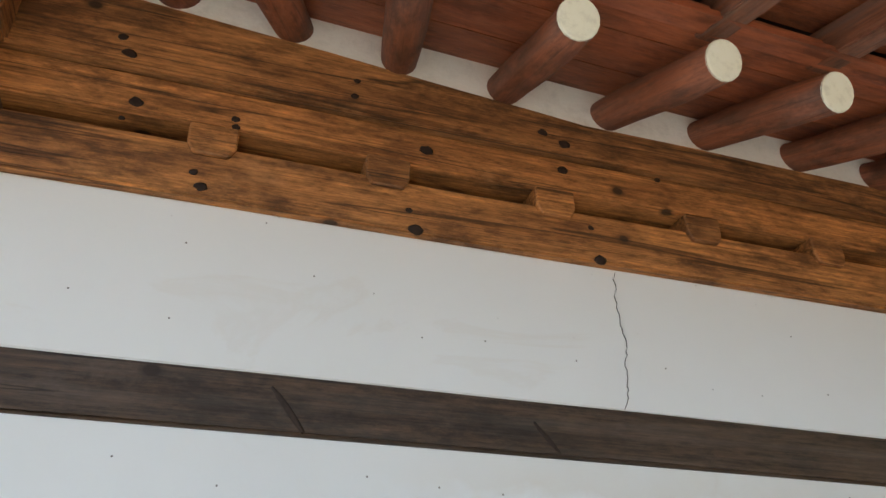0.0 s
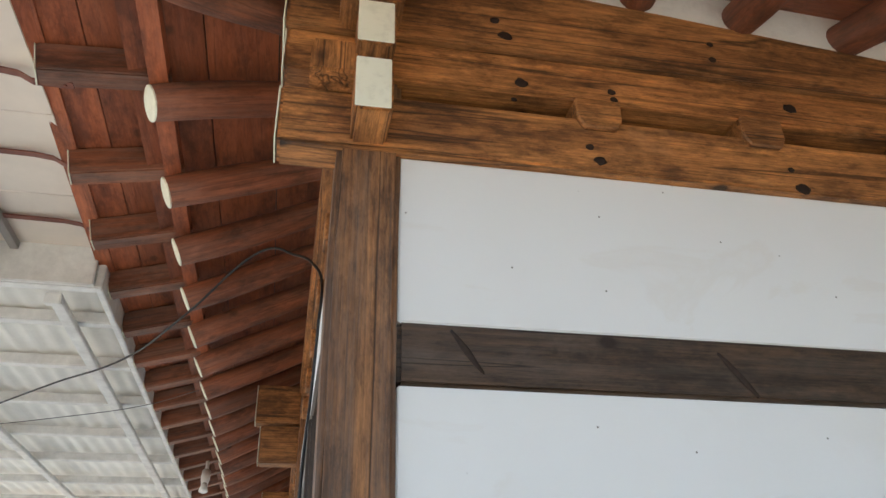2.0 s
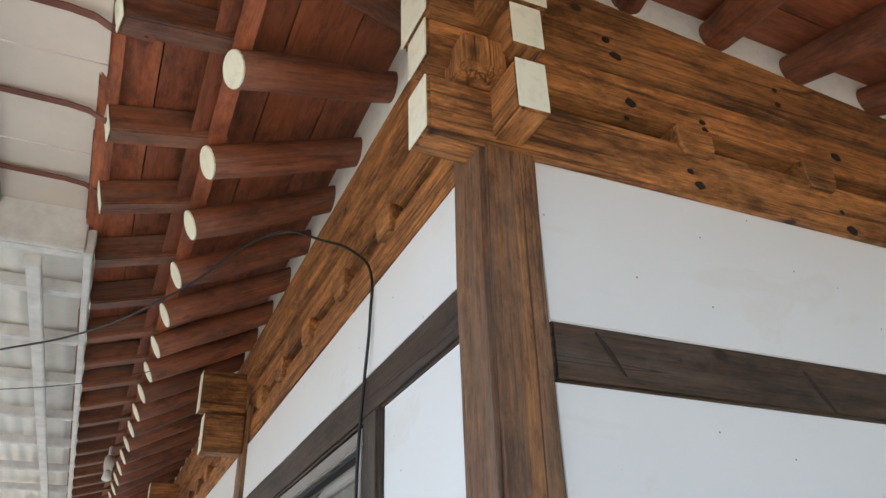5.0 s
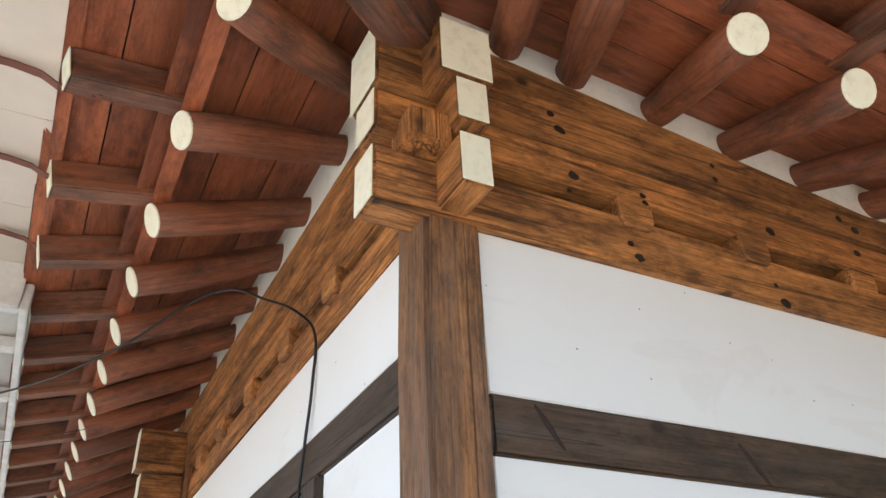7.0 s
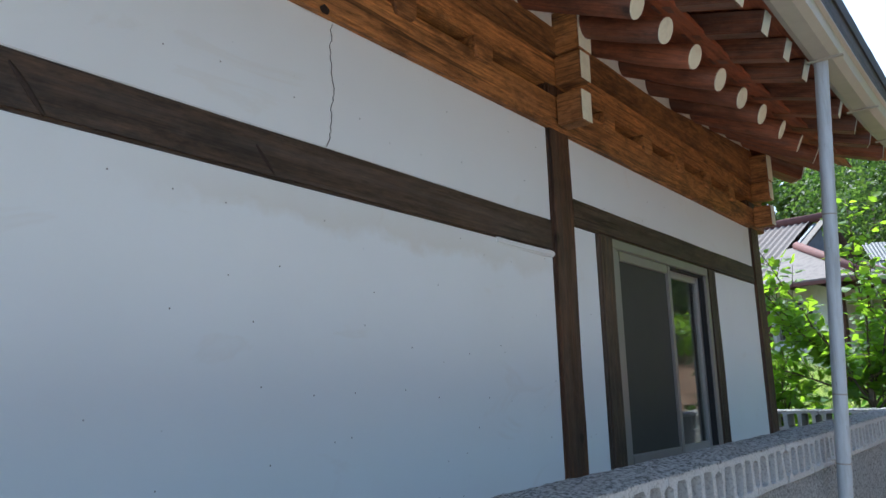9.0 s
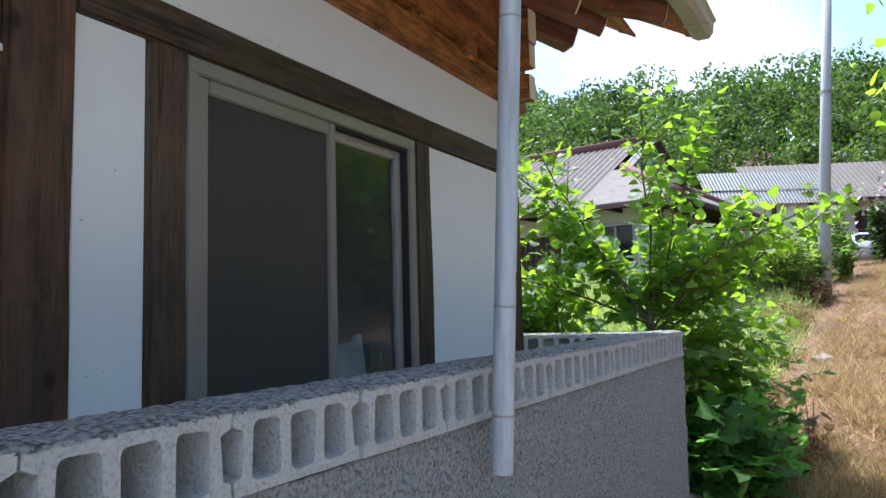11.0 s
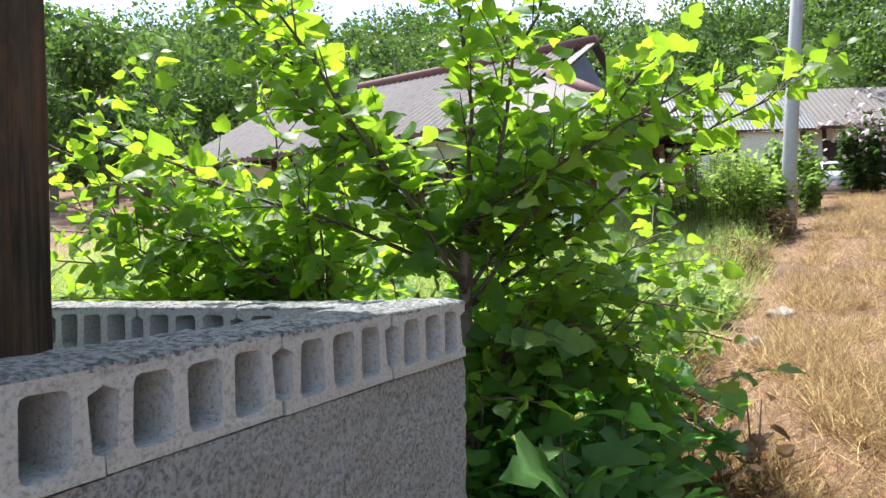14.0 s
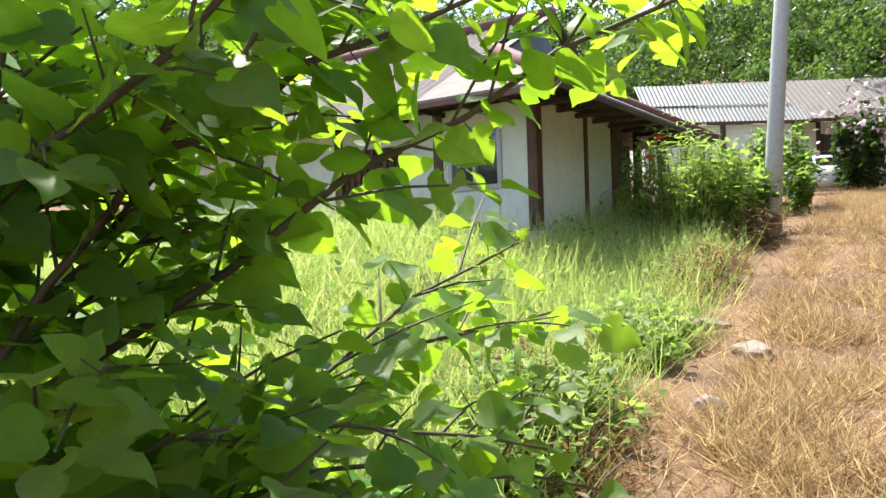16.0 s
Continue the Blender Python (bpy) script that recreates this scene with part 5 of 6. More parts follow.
def undergrowth(name, label, cat, cx, cy, rx, ry, h, count, size, shape, mat, seed, stems=24):
    """A low mound of leafy stems."""
    nr = np.random.RandomState(seed)
    e = empty(name, (cx, cy, gz(cx, cy)), label, cat)
    o = np.array(e.location)
    bm = bmesh.new()
    P, D = [], []
    per = count // stems
    for s in range(stems):
        a, r = nr.uniform(0, 6.283), math.sqrt(nr.uniform(0, 1))
        x, y = cx + rx * r * math.cos(a), cy + ry * r * math.sin(a)
        z0 = gz(x, y)
        top = h * (1 - 0.55 * r * r) * nr.uniform(0.75, 1.12)
        tip = np.array((x + nr.uniform(-0.15, 0.15), y + nr.uniform(-0.15, 0.15), z0 + top))
        base = np.array((x * 0.7 + cx * 0.3, y * 0.7 + cy * 0.3, z0 - 0.03))
        tube(bm, [Vector(base - o), Vector((base + tip) / 2 - o) + Vector((0, 0, 0.03)), Vector(tip - o)], [0.006, 0.005, 0.002], 5)
        t = nr.uniform(0.12, 1.0, per) ** 0.8
        P.append(base + (tip - base) * t[:, None] + nr.normal(0, 0.05, (per, 3)))
        d = nr.normal(0, 1, (per, 3))
        d[:, 2] = d[:, 2] * 0.4 - 0.05
        D.append(d)
    part("stem_mass", bm, M["twig"], e)["kind"] = "stuff"
    P, D = np.concatenate(P), np.concatenate(D)
    n = len(P)
    R = frames_of(D, np.tile((0.0, 0, 1), (n, 1)) + nr.uniform(-0.4, 0.4, (n, 3)), nr.uniform(-0.5, 0.5, n))
    f = scatter("foliage", P - o, R, nr.uniform(size * 0.6, size * 1.25, n), shape, mat, e)
    f["kind"] = "stuff"
    return e


PALM = [(0.10, -0.10), (0.30, -0.20), (0.34, -0.04), (0.19, 0.10), (0.54, 0.26), (0.50, 0.40), (0.19, 0.42), (0.25, 0.62), (0.11, 0.85)]
OV, LO, NA, HEART = leaf_shape("ovate"), mulberry_leaf(PALM, PALM, 0.18), leaf_shape("narrow"), SHRUB_LEAVES[0]
undergrowth("vine_clump", "dark green lobed vine leaves at the wall foot", "vine", 6.72, -0.78, 0.40, 0.32, 0.86, 300, 0.19, LO, M["leaf_low"], 3)
undergrowth("vine_clump", "dark green lobed vine leaves under the shrub", "vine", 7.3, -0.6, 0.55, 0.55, 0.8, 1300, 0.105, HEART, M["leaf_low"], 4)
undergrowth("vine_clump", "dark green leafy undergrowth behind the parapet", "vine", 7.1, 0.7, 0.7, 1.0, 1.25, 1800, 0.12, OV, M["leaf"], 6)
undergrowth("vine_clump", "dark green leafy undergrowth behind the parapet", "vine", 7.3, 2.3, 0.8, 1.0, 1.3, 1800, 0.12, OV, M["leaf"], 7)
undergrowth("vine_clump", "green heart-shaped vine leaves climbing the shrub", "vine", 6.90, -0.30, 0.34, 0.45, 1.2, 650, 0.095, HEART, M["leaf_low"], 14)
undergrowth("dead_weeds", "brown withered weeds in the green verge", "weeds", 10.1, -0.15, 0.7, 0.45, 0.30, 1100, 0.07, NA, M["dead_leaf"], 18, 70)
undergrowth("weed_patch", "low yellow-green weeds at the verge edge", "weeds", 9.3, -0.35, 0.9, 0.45, 0.34, 2600, 0.055, OV, M["leaf_bush"], 19, 90)
undergrowth("weed_patch", "low yellow-green weeds at the verge edge", "weeds", 11.3, -0.45, 0.9, 0.40, 0.30, 2200, 0.055, OV, M["leaf_bush"], 20, 80)
undergrowth("dead_weeds", "brown withered weeds along the verge edge", "weeds", 8.9, -0.55, 0.8, 0.4, 0.24, 900, 0.07, NA, M["dead_leaf"], 15, 60)
undergrowth("dead_weeds", "brown withered weeds under the shrub edge", "weeds", 7.9, -1.0, 0.5, 0.45, 0.2, 500, 0.07, NA, M["dead_leaf"], 16, 50)
undergrowth("dead_weeds", "brown withered weeds beside the lane", "weeds", 13.6, -0.55, 1.2, 0.45, 0.3, 1100, 0.09, NA, M["dead_leaf"], 17, 70)
undergrowth("weed_bush", "tall bright green weeds by the concrete pole", "bush", 15.7, -0.15, 0.75, 0.75, 1.55, 5200, 0.11, NA, M["leaf_bush"], 8, 70)
undergrowth("weed_bush", "leafy green bush at the foot of the pole", "bush", 16.3, -0.55, 0.6, 0.5, 1.15, 2400, 0.10, OV, M["leaf_bush"], 9, 40)
undergrowth("weed_bush", "leafy green bush behind the concrete pole", "bush", 20.5, -0.95, 1.3, 0.7, 1.5, 3200, 0.11, OV, M["leaf_bush"], 10, 40)
undergrowth("dead_weeds", "brown withered weeds below the green bush", "weeds", 15.6, -0.95, 0.7, 0.35, 0.45, 900, 0.10, NA, M["dead_leaf"], 11, 40)
undergrowth("dead_weeds", "brown curled dead leaves at the shrub edge", "weeds", 7.75, -1.15, 0.25, 0.2, 0.5, 60, 0.08, OV, M["dead_leaf"], 12, 6)
bl = undergrowth("blossom_shrub", "dark shrub with pale blossoms by the far house", "shrub", 25.5, -2.6, 0.8, 0.7, 2.1, 1500, 0.16, OV, M["leaf_far"], 13, 40)
nrb = np.random.RandomState(2)
bp = nrb.normal(0, 1, (340, 3)) * (0.45, 0.4, 0.45) + (0, 0, 1.45)
scatter("blossoms", bp, frames_of(nrb.normal(0, 1, (340, 3)), np.tile((0.0, 0, 1), (340, 1)), np.zeros(340)), nrb.uniform(0.08, 0.16, 340), QUAD, M["blossom"], bl)["kind"] = "stuff"
lily = empty("orange_lily", (14.58, -0.1, gz(14.58, -0.1)), "orange lilies on tall stems among weeds", "flower")
bm = bmesh.new()
for dx, dy, h in ((0, 0, 1.30), (0.0, 0.12, 1.10)):
    tube(bm, [(dx, dy, 0), (dx + 0.03, dy, h / 2), (dx, dy, h)], [0.006, 0.005, 0.003], 5)
part("stem", bm, M["twig"], lily)
for dx, dy, h in ((0, 0, 1.30), (0.0, 0.12, 1.10)):
    d = np.array([(math.cos(a), math.sin(a), 0.5) for a in np.linspace(0, 5.2, 6)])
    scatter("petals", np.tile((dx, dy, h), (6, 1)), frames_of(d, np.tile((0.0, 0, 1), (6, 1)), np.zeros(6)), np.full(6, 0.10), OV, M["orange"], lily)


def hanging_tree():
    """A tree on the far side of the lane, of which one limb reaches over."""
    rnd, nr = random.Random(9), np.random.RandomState(31)
    bx, by = 8.6, -4.4
    e = empty("lane_tree", (bx, by, gz(bx, by)), "tall leafy tree with limbs over the lane", "tree")
    o = Vector(e.location)
    bm = bmesh.new()
    tube(bm, [(0, 0, -0.1), (0.05, 0.1, 1.2), (0.0, 0.3, 2.4), (-0.1, 0.5, 3.6)], [0.12, 0.10, 0.08, 0.05], 12)
    part("trunk", bm, M["bark"], e, smooth=True)
    P = []
    for tip in ((8.3, -2.05, 3.55), (8.9, -2.2, 4.3), (8.0, -2.9, 4.2), (9.4, -3.4, 4.8), (8.2, -4.6, 5.2), (8.6, -1.95, 3.2)):
        pts = limb_points(o + Vector((0, 0.3, 2.3)), tip, rnd, 9, 0.25)
        bm = bmesh.new()
        tube(bm, [p - o for p in pts], [0.035 * (1 - i / 9) + 0.003 for i in range(9)], 7)
        part("limb", bm, M["bark"], e, smooth=True)
        for k in range(240):
            t = rnd.uniform(0.3, 1.0)
            i = min(7, int(t * 8))
            P.append(np.array(pts[i].lerp(pts[i + 1], t * 8 - i)) + nr.normal(0, 0.17, 3))
    P = np.array(P)
    n = len(P)
    d = nr.normal(0, 1, (n, 3)) - (0, 0, 0.4)
    scatter("crown", P - np.array(o), frames_of(d, np.tile((0.0, 0, 1), (n, 1)) + nr.uniform(-0.4, 0.4, (n, 3)), nr.uniform(-0.5, 0.5, n)),
            nr.uniform(0.08, 0.14, n), OV, M["leaf"], e)["kind"] = "stuff"


hanging_tree()


def woodland():
    """The wooded hill: many crowns of leaf clumps on thin trunks, as one mass."""
    nr = np.random.RandomState(77)
    P, Q, S, T, TF = [], [], [], [], []
    spots = []
    while len(spots) < 560:
        x, y = nr.uniform(31, 105), nr.uniform(-45, 95)
        if y < 14 and x < 41 and y > -9:
            continue
        if 12 < x < 40 and -2 < y < 13:
            continue
        spots.append((x, y))
    for _ in range(60):
        spots.append((nr.uniform(17, 34), nr.uniform(11, 45)))
    for _ in range(45):
        spots.append((nr.uniform(-15, 32), nr.uniform(-38, -15)))
    for _ in range(64):
        spots.append((nr.uniform(1, 40), nr.uniform(-13, -7.5)))
    for _ in range(34):
        spots.append((nr.uniform(11, 34), nr.uniform(-8.5, -5.8)))
    for x, y in spots:
        z = gz(x, y)
        h = nr.uniform(3.5, 8.5)
        w = h * nr.uniform(0.28, 0.42)
        lumps = nr.randint(5, 9)
        far = max(0.0, math.hypot(x, y) - 35)
        per = int(280 if far < 10 else 190 if far < 25 else 115)
        for k in range(lumps):
            c = np.array((x, y, z + h * nr.uniform(0.28, 0.95))) + nr.normal(0, 1, 3) * (w * 0.5, w * 0.5, 0)
            q = nr.normal(0, 1, (per, 3))
            q /= np.linalg.norm(q, axis=1)[:, None]
            Q.append(q)
            P.append(c + q * (nr.uniform(0.35, 1.0, (per, 1)) ** 0.4 * w * 0.60) * (1, 1, 0.8))
            S.append(nr.uniform(0.13, 0.30, per) * (0.7 if far < 10 else 1.0 if far < 25 else 1.4))
        i = len(T)
        for zz, r in ((z - 0.2, 0.12), (z + h * 0.7, 0.05)):
            T += [(x + r * math.cos(a), y + r * math.sin(a), zz) for a in (0, 1.57, 3.14, 4.71)]
        TF += [(i + k, i + (k + 1) % 4, i + 4 + (k + 1) % 4, i + 4 + k) for k in range(4)]
    P, Q, S = np.concatenate(P), np.concatenate(Q), np.concatenate(S)
    n = len(P)
    d = nr.normal(0, 1, (n, 3))
    # leaves lie along the outside of each clump, so that the clumps have a lit and a shaded side
    ob = scatter("woodland", P, frames_of(d, Q * 1.3 + (0, 0, 0.5) + nr.normal(0, 0.35, (n, 3)), nr.uniform(-0.3, 0.3, n)), S, QUAD, M["leaf_far"])
    tagged(ob, "dense green summer woodland covering the hillside", "woodland", kind="stuff")
    tr = raw("woodland_trunks", T, TF, M["bark"])
    tagged(tr, "thin grey trunks within the hillside woodland", "tree trunks", kind="stuff")


woodland()


def blades(name, label, cat, n, place, hlo, hhi, wid, lean, mat, seed):
    nr = np.random.RandomState(seed)
    P, k = [], 0
    while len(P) < n and k < n * 12:
        k += 1
        q = place(nr)
        if q:
            P.append((q[0], q[1], gz(q[0], q[1]) - 0.01))
    P = np.array(P)
    n = len(P)
    d = np.stack([nr.normal(0, lean, n), nr.normal(0, lean, n), np.abs(nr.normal(0.8, 0.25, n)) + 0.05], -1)
    side = nr.normal(0, 1, (n, 3))
    h = nr.uniform(hlo, hhi, n)
    v, f = BLADE
    R = frames_of(d, side, np.zeros(n))
    R = R * np.stack([np.full(n, wid) / h, np.ones(n), np.ones(n)], -1)[:, None, :]
    ob = scatter(name, P, R, h, BLADE, mat)
    return tagged(ob, label, cat, kind="stuff")


def on_verge(nr):
    x, y = nr.uniform(7.6, 19), nr.uniform(-1.3, 7)
    edge = -0.50 + 0.30 * noise.noise(Vector((x * 0.9, 3, 0))) - 0.03 * (x - 9)
    if 13.3 < x < 19.5 and 1.0 < y < 9:
        return None
    return (x, y) if y > edge + nr.uniform(-0.35, 0.35) else None


def on_lane(nr):
    u = nr.uniform(0, 1)
    x = 6.6 + 22 * u ** 2.0
    y = nr.uniform(-1.9 - 0.12 * (x - 6), 0.3)
    edge = -0.30 - 0.04 * (x - 9)
    if y > edge + nr.uniform(-0.3, 0.2):
        return None
    track = abs(y + 0.75 + 0.05 * (x - 9))
    if track < 0.32 and nr.uniform() < 0.8:
        return None
    if noise.noise(Vector((x * 1.3, y * 1.9, 7))) < 0.02 and nr.uniform() < 0.88:
        return None
    if y > -0.8 and x < 7.6:
        return None
    return (x, y)


blades("green_grass", "long bright green grass of the verge", "grass", 70000, on_verge, 0.10, 0.56, 0.0065, 0.5, M["grass"], 41)
blades("dry_grass", "trampled straw-coloured dry grass on the lane", "dry grass", 100000, on_lane, 0.05, 0.27, 0.006, 1.2, M["straw"], 42)
nw = np.random.RandomState(3)
wp = []
while len(wp) < 5200:
    x, y = nw.uniform(7.8, 16), nw.uniform(-1.0, 6)
    if 13.3 < x and y > 1.0:
        continue
    if y > -0.35 - 0.05 * (x - 9) + nw.uniform(-0.4, 0.4):
        wp.append((x, y, gz(x, y) + nw.uniform(0.02, 0.30)))
wp = np.array(wp)
wd = nw.normal(0, 1, (len(wp), 3))
wo = scatter("verge_weeds", wp, frames_of(wd, np.tile((0.0, 0, 1), (len(wp), 1)) + nw.uniform(-0.3, 0.3, (len(wp), 3)), np.zeros(len(wp))), nw.uniform(0.03, 0.08, len(wp)), OV, M["leaf_bush"])
tagged(wo, "small-leaved green weeds among the verge grass", "weeds", kind="stuff")


# ---------------------------------------------------------------- stones and pole
def stone(x, y, sx, sy, sz, seed, label):
    bm = bmesh.new()
    bmesh.ops.create_icosphere(bm, subdivisions=3, radius=1)
    for v in bm.verts:
        v.co = Vector((v.co.x * sx, v.co.y * sy, v.co.z * sz)) * (1 + 0.28 * noise.noise(v.co * 1.4 + Vector((seed, 0, 0))) + 0.08 * noise.noise(v.co * 5))
    ob = part("stone", bm, M["stone"], m=pose(x, y, gz(x, y) + sz * 0.35, 0, 0, seed * 40))
    tagged(ob, label, "stone", "stones on the lane")


stone(11.35, -1.19, 0.17, 0.10, 0.07, 1, "flat pale stone lying on the dry lane")
stone(12.1, -0.75, 0.22, 0.14, 0.05, 2, "flat pale stone at the verge edge")
stone(10.0, -1.08, 0.08, 0.06, 0.05, 3, "small grey stone in dry grass")
stone(8.6, -0.95, 0.045, 0.04, 0.03, 4, "small grey stone in dry grass")
stone(8.0, -1.35, 0.035, 0.03, 0.02, 5, "small grey stone in dry grass")
stone(6.35, -0.68, 0.14, 0.12, 0.16, 6, "grey rubble stone at the foot of the parapet")


def pole():
    bx, by = 16.42, -1.08
    e = empty("utility_pole", (bx, by, gz(bx, by)), "leaning pale concrete utility pole", "pole")
    bm = bmesh.new()
    tube(bm, [(0, 0, -0.2), (0.02, -0.05, 1.0), (0.06, -0.16, 2.5), (0.15, -0.42, 6.0)], [0.105, 0.10, 0.092, 0.07], 20)
    part("shaft", bm, M["pole"], e, smooth=True)
    bm = bmesh.new()
    tube(bm, [(0.085, -0.235, 3.5), (0.088, -0.24, 3.56)], [0.093, 0.093], 20)
    part("band", bm, M["alu"], e)


pole()


# ---------------------------------------------------------------- the old house up the lane
def corrugated(name, p0, u, v, w, h, pitch, amp, mat, parent, thick=0.012):
    """A corrugated sheet: corner p0, w metres along u, h along v, ribs running along v."""
    p0, u, v = Vector(p0), Vector(u).normalized(), Vector(v).normalized()
    nrm = u.cross(v).normalized()
    n = max(2, int(w / pitch * 6))
    verts, faces = [], []
    for i in range(n + 1):
        s = w * i / n
        off = nrm * (amp * math.sin(2 * math.pi * s / pitch))
        for t in (0, 1):
            q = p0 + u * s + v * (h * t) + off
            verts += [tuple(q), tuple(q + nrm * thick)]
    for i in range(n):
        a, b = i * 4, i * 4 + 4
        faces += [(a, b, b + 2, a + 2), (a + 1, a + 3, b + 3, b + 1), (a, a + 1, b + 1, b), (a + 2, b + 2, b + 3, a + 3)]
    return raw(name, verts, faces, mat, parent)


def old_house():
    e = empty("old_house", (14.0, 1.12, 1.92), "old white-walled farmhouse with faded slate roof", "house")
    e.rotation_euler = (0, 0, radians(-8.6))

    def b(nm, x0, x1, y0, y1, z0, z1, mat, lab="", bev=0.006):
        c = ((x0 + x1) / 2, (y0 + y1) / 2, (z0 + z1) / 2)
        return part(nm, box_bm(x0 - c[0], x1 - c[0], y0 - c[1], y1 - c[1], z0 - c[2], z1 - c[2], bev), mat, e, lab, False, Matrix.Translation(c))
    H = 1.42
    W, L = 4.3, 7.4
    # left wall (faces the yard), with a window and a dark doorway
    for y0, y1, z0, z1 in ((0.0, 0.42, 0, H), (0.42, 1.05, 0, 0.52), (0.42, 1.05, 1.16, H), (1.05, 1.75, 0, H), (2.75, 4.4, 0, H), (1.75, 2.75, 1.1, H), (4.4, L, 0, H)):
        b("wall", 0, 0.1, y0, y1, z0, z1, M["far_wall"])
    b("door", 0.06, 0.09, 1.75, 2.75, -0.1, 1.1, M["far_wood"], "dark slatted doorway")
    for k in range(9):
        b("door_slat", 0.03, 0.06, 1.8 + k * 0.105, 1.85 + k * 0.105, -0.05, 1.08, M["far_wood"])
    wf = b("window", -0.02, 0.06, 0.38, 0.44, 0.48, 1.2, M["alu_light"])
    for y0, y1, z0, z1 in ((1.03, 1.09, 0.48, 1.2), (0.44, 1.03, 0.48, 0.54), (0.44, 1.03, 1.14, 1.2), (0.715, 0.755, 0.54, 1.14)):
        b("window_frame", -0.02, 0.06, y0, y1, z0, z1, M["alu_light"])
    b("pane", 0.03, 0.036, 0.44, 1.03, 0.54, 1.14, M["glass"])
    # Dark sheet close behind the pane paints an unlit room.
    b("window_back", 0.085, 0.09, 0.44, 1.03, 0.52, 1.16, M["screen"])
    b("blue_board", 0.05, 0.06, 4.55, 4.95, 0.3, 1.1, M["blue_sheet"])
    for y in (0.0, 1.22, 2.75, 4.2, 5.7, 7.3):
        b("post", -0.03, 0.1, y - 0.06, y + 0.06, -0.1, H + 0.1, M["far_wood"])
    # right wall under the deep eaves
    b("wall", 0.1, 1.35, 0, 0.1, 0, H, M["far_wall"])
    b("wall", 1.35, 2.2, 0, 0.1, 0, H, M["far_wall"])
    # Recessed dark sheet stands in for the shade of an open bay.
    b("wall", 2.2, W, 0.55, 0.65, 0, H, M["screen"], "dark panel painted as shade in the side opening")
    for x in (1.35, 2.2, 3.2, 4.25):
        b("post", x - 0.045, x + 0.045, -0.02, 0.08, -0.1, H + 0.1, M["far_wood"])
    b("wall", W - 0.1, W, 0.65, L, 0, H, M["far_wall"])
    b("foundation", -0.12, W + 0.1, -0.12, L + 0.1, -0.7, 0.0, M["render"])
    b("ceiling", -0.05, W, -0.05, L, H + 0.02, H + 0.08, M["far_wood"])
    # roof: slope to the yard, low hip towards the lane, gable above it
    o, ez, rz = 0.62, 1.40, 2.95
    xr = W / 2
    slope = Vector((xr + o, 0, rz - ez))
    corrugated("roof_sheet", (-o, L + 0.5, ez), (0, -1, 0), slope, L - 0.6, slope.length, 0.13, 0.018, M["slate"], e)
    slope2 = Vector((-(W - xr + o), 0, rz - ez))
    corrugated("roof_sheet", (W + o, 1.1, ez), (0, 1, 0), slope2, L - 0.6, slope2.length, 0.13, 0.018, M["slate"], e)
    # hip pieces
    bm = bmesh.new()
    hz = ez + (rz - ez) * 0.52
    hx = (xr + o) * 0.52
    for quad in (((-o, -o, ez), (-o, 1.12, ez), (-o + hx, 1.12, hz), (-o + hx, 0.9, hz)),
                 ((-o, -o, ez), (-o + hx, 0.9, hz), (W + o - hx, 0.9, hz), (W + o, -o, ez)),
                 ((W + o, -o, ez), (W + o - hx, 0.9, hz), (W + o - hx, 1.12, hz), (W + o, 1.12, ez))):
        lo = [bm.verts.new(p) for p in quad]
        up = [bm.verts.new((p[0], p[1], p[2] + 0.03)) for p in quad]
        bm.faces.new(lo)
        bm.faces.new(up[::-1])
        for i in range(4):
            bm.faces.new((lo[i], up[i], up[(i + 1) % 4], lo[(i + 1) % 4]))
    bmesh.ops.recalc_face_normals(bm, faces=bm.faces)
    part("hip_roof", bm, M["slate"], e)
    for a, c in (((-o, -o, ez + 0.05), (-o + hx, 0.9, hz + 0.06)), ((W + o, -o, ez + 0.05), (W + o - hx, 0.9, hz + 0.06))):
        bm = bmesh.new()
        tube(bm, [a, c], [0.07, 0.08], 10)
        part("hip_ridge", bm, M["red_slate"], e, smooth=True)
    bm = bmesh.new()
    tube(bm, [(xr, 0.75, rz + 0.05), (xr, L + 0.5, rz + 0.05)], [0.09, 0.09], 10)
    part("ridge", bm, M["red_slate"], e, smooth=True)
    # gable triangle with barge boards
    bm = bmesh.new()
    tri = [(-o + hx + 0.05, 1.0, hz), (W + o - hx - 0.05, 1.0, hz), (xr, 1.0, rz - 0.05)]
    lo = [bm.verts.new(p) for p in tri]
    up = [bm.verts.new((p[0], p[1] + 0.05, p[2])) for p in tri]
    bm.faces.new(lo)
    bm.faces.new(up[::-1])
    for i in range(3):
        bm.faces.new((lo[i], up[i], up[(i + 1) % 3], lo[(i + 1) % 3]))
    bmesh.ops.recalc_face_normals(bm, faces=bm.faces)
    part("gable_board", bm, M["blue_sheet"], e, "blue-grey gable boarding")
    for a, c in (((-o + hx - 0.1, 0.8, hz - 0.02), (xr, 0.8, rz + 0.02)), ((W + o - hx + 0.1, 0.8, hz - 0.02), (xr, 0.8, rz + 0.02))):
        m = along(a, c)
        part("barge_board", box_bm(-0.02, 0.02, -0.07, 0.07, 0, (Vector(c) - Vector(a)).length, 0.005), M["rail_z"], e, m=m @ pose(0, 0, 0, 0, 0, 90))
    # eave fascia and rafter tails
    b("fascia", -o - 0.01, -o + 0.02, -o, L + 0.5, ez - 0.06, ez + 0.0, M["red_slate"])
    b("fascia", -o, W + o, -o - 0.01, -o + 0.02, ez - 0.06, ez + 0.0, M["rail_x"])
    for k in range(14):
        yy = 0.1 + k * 0.52
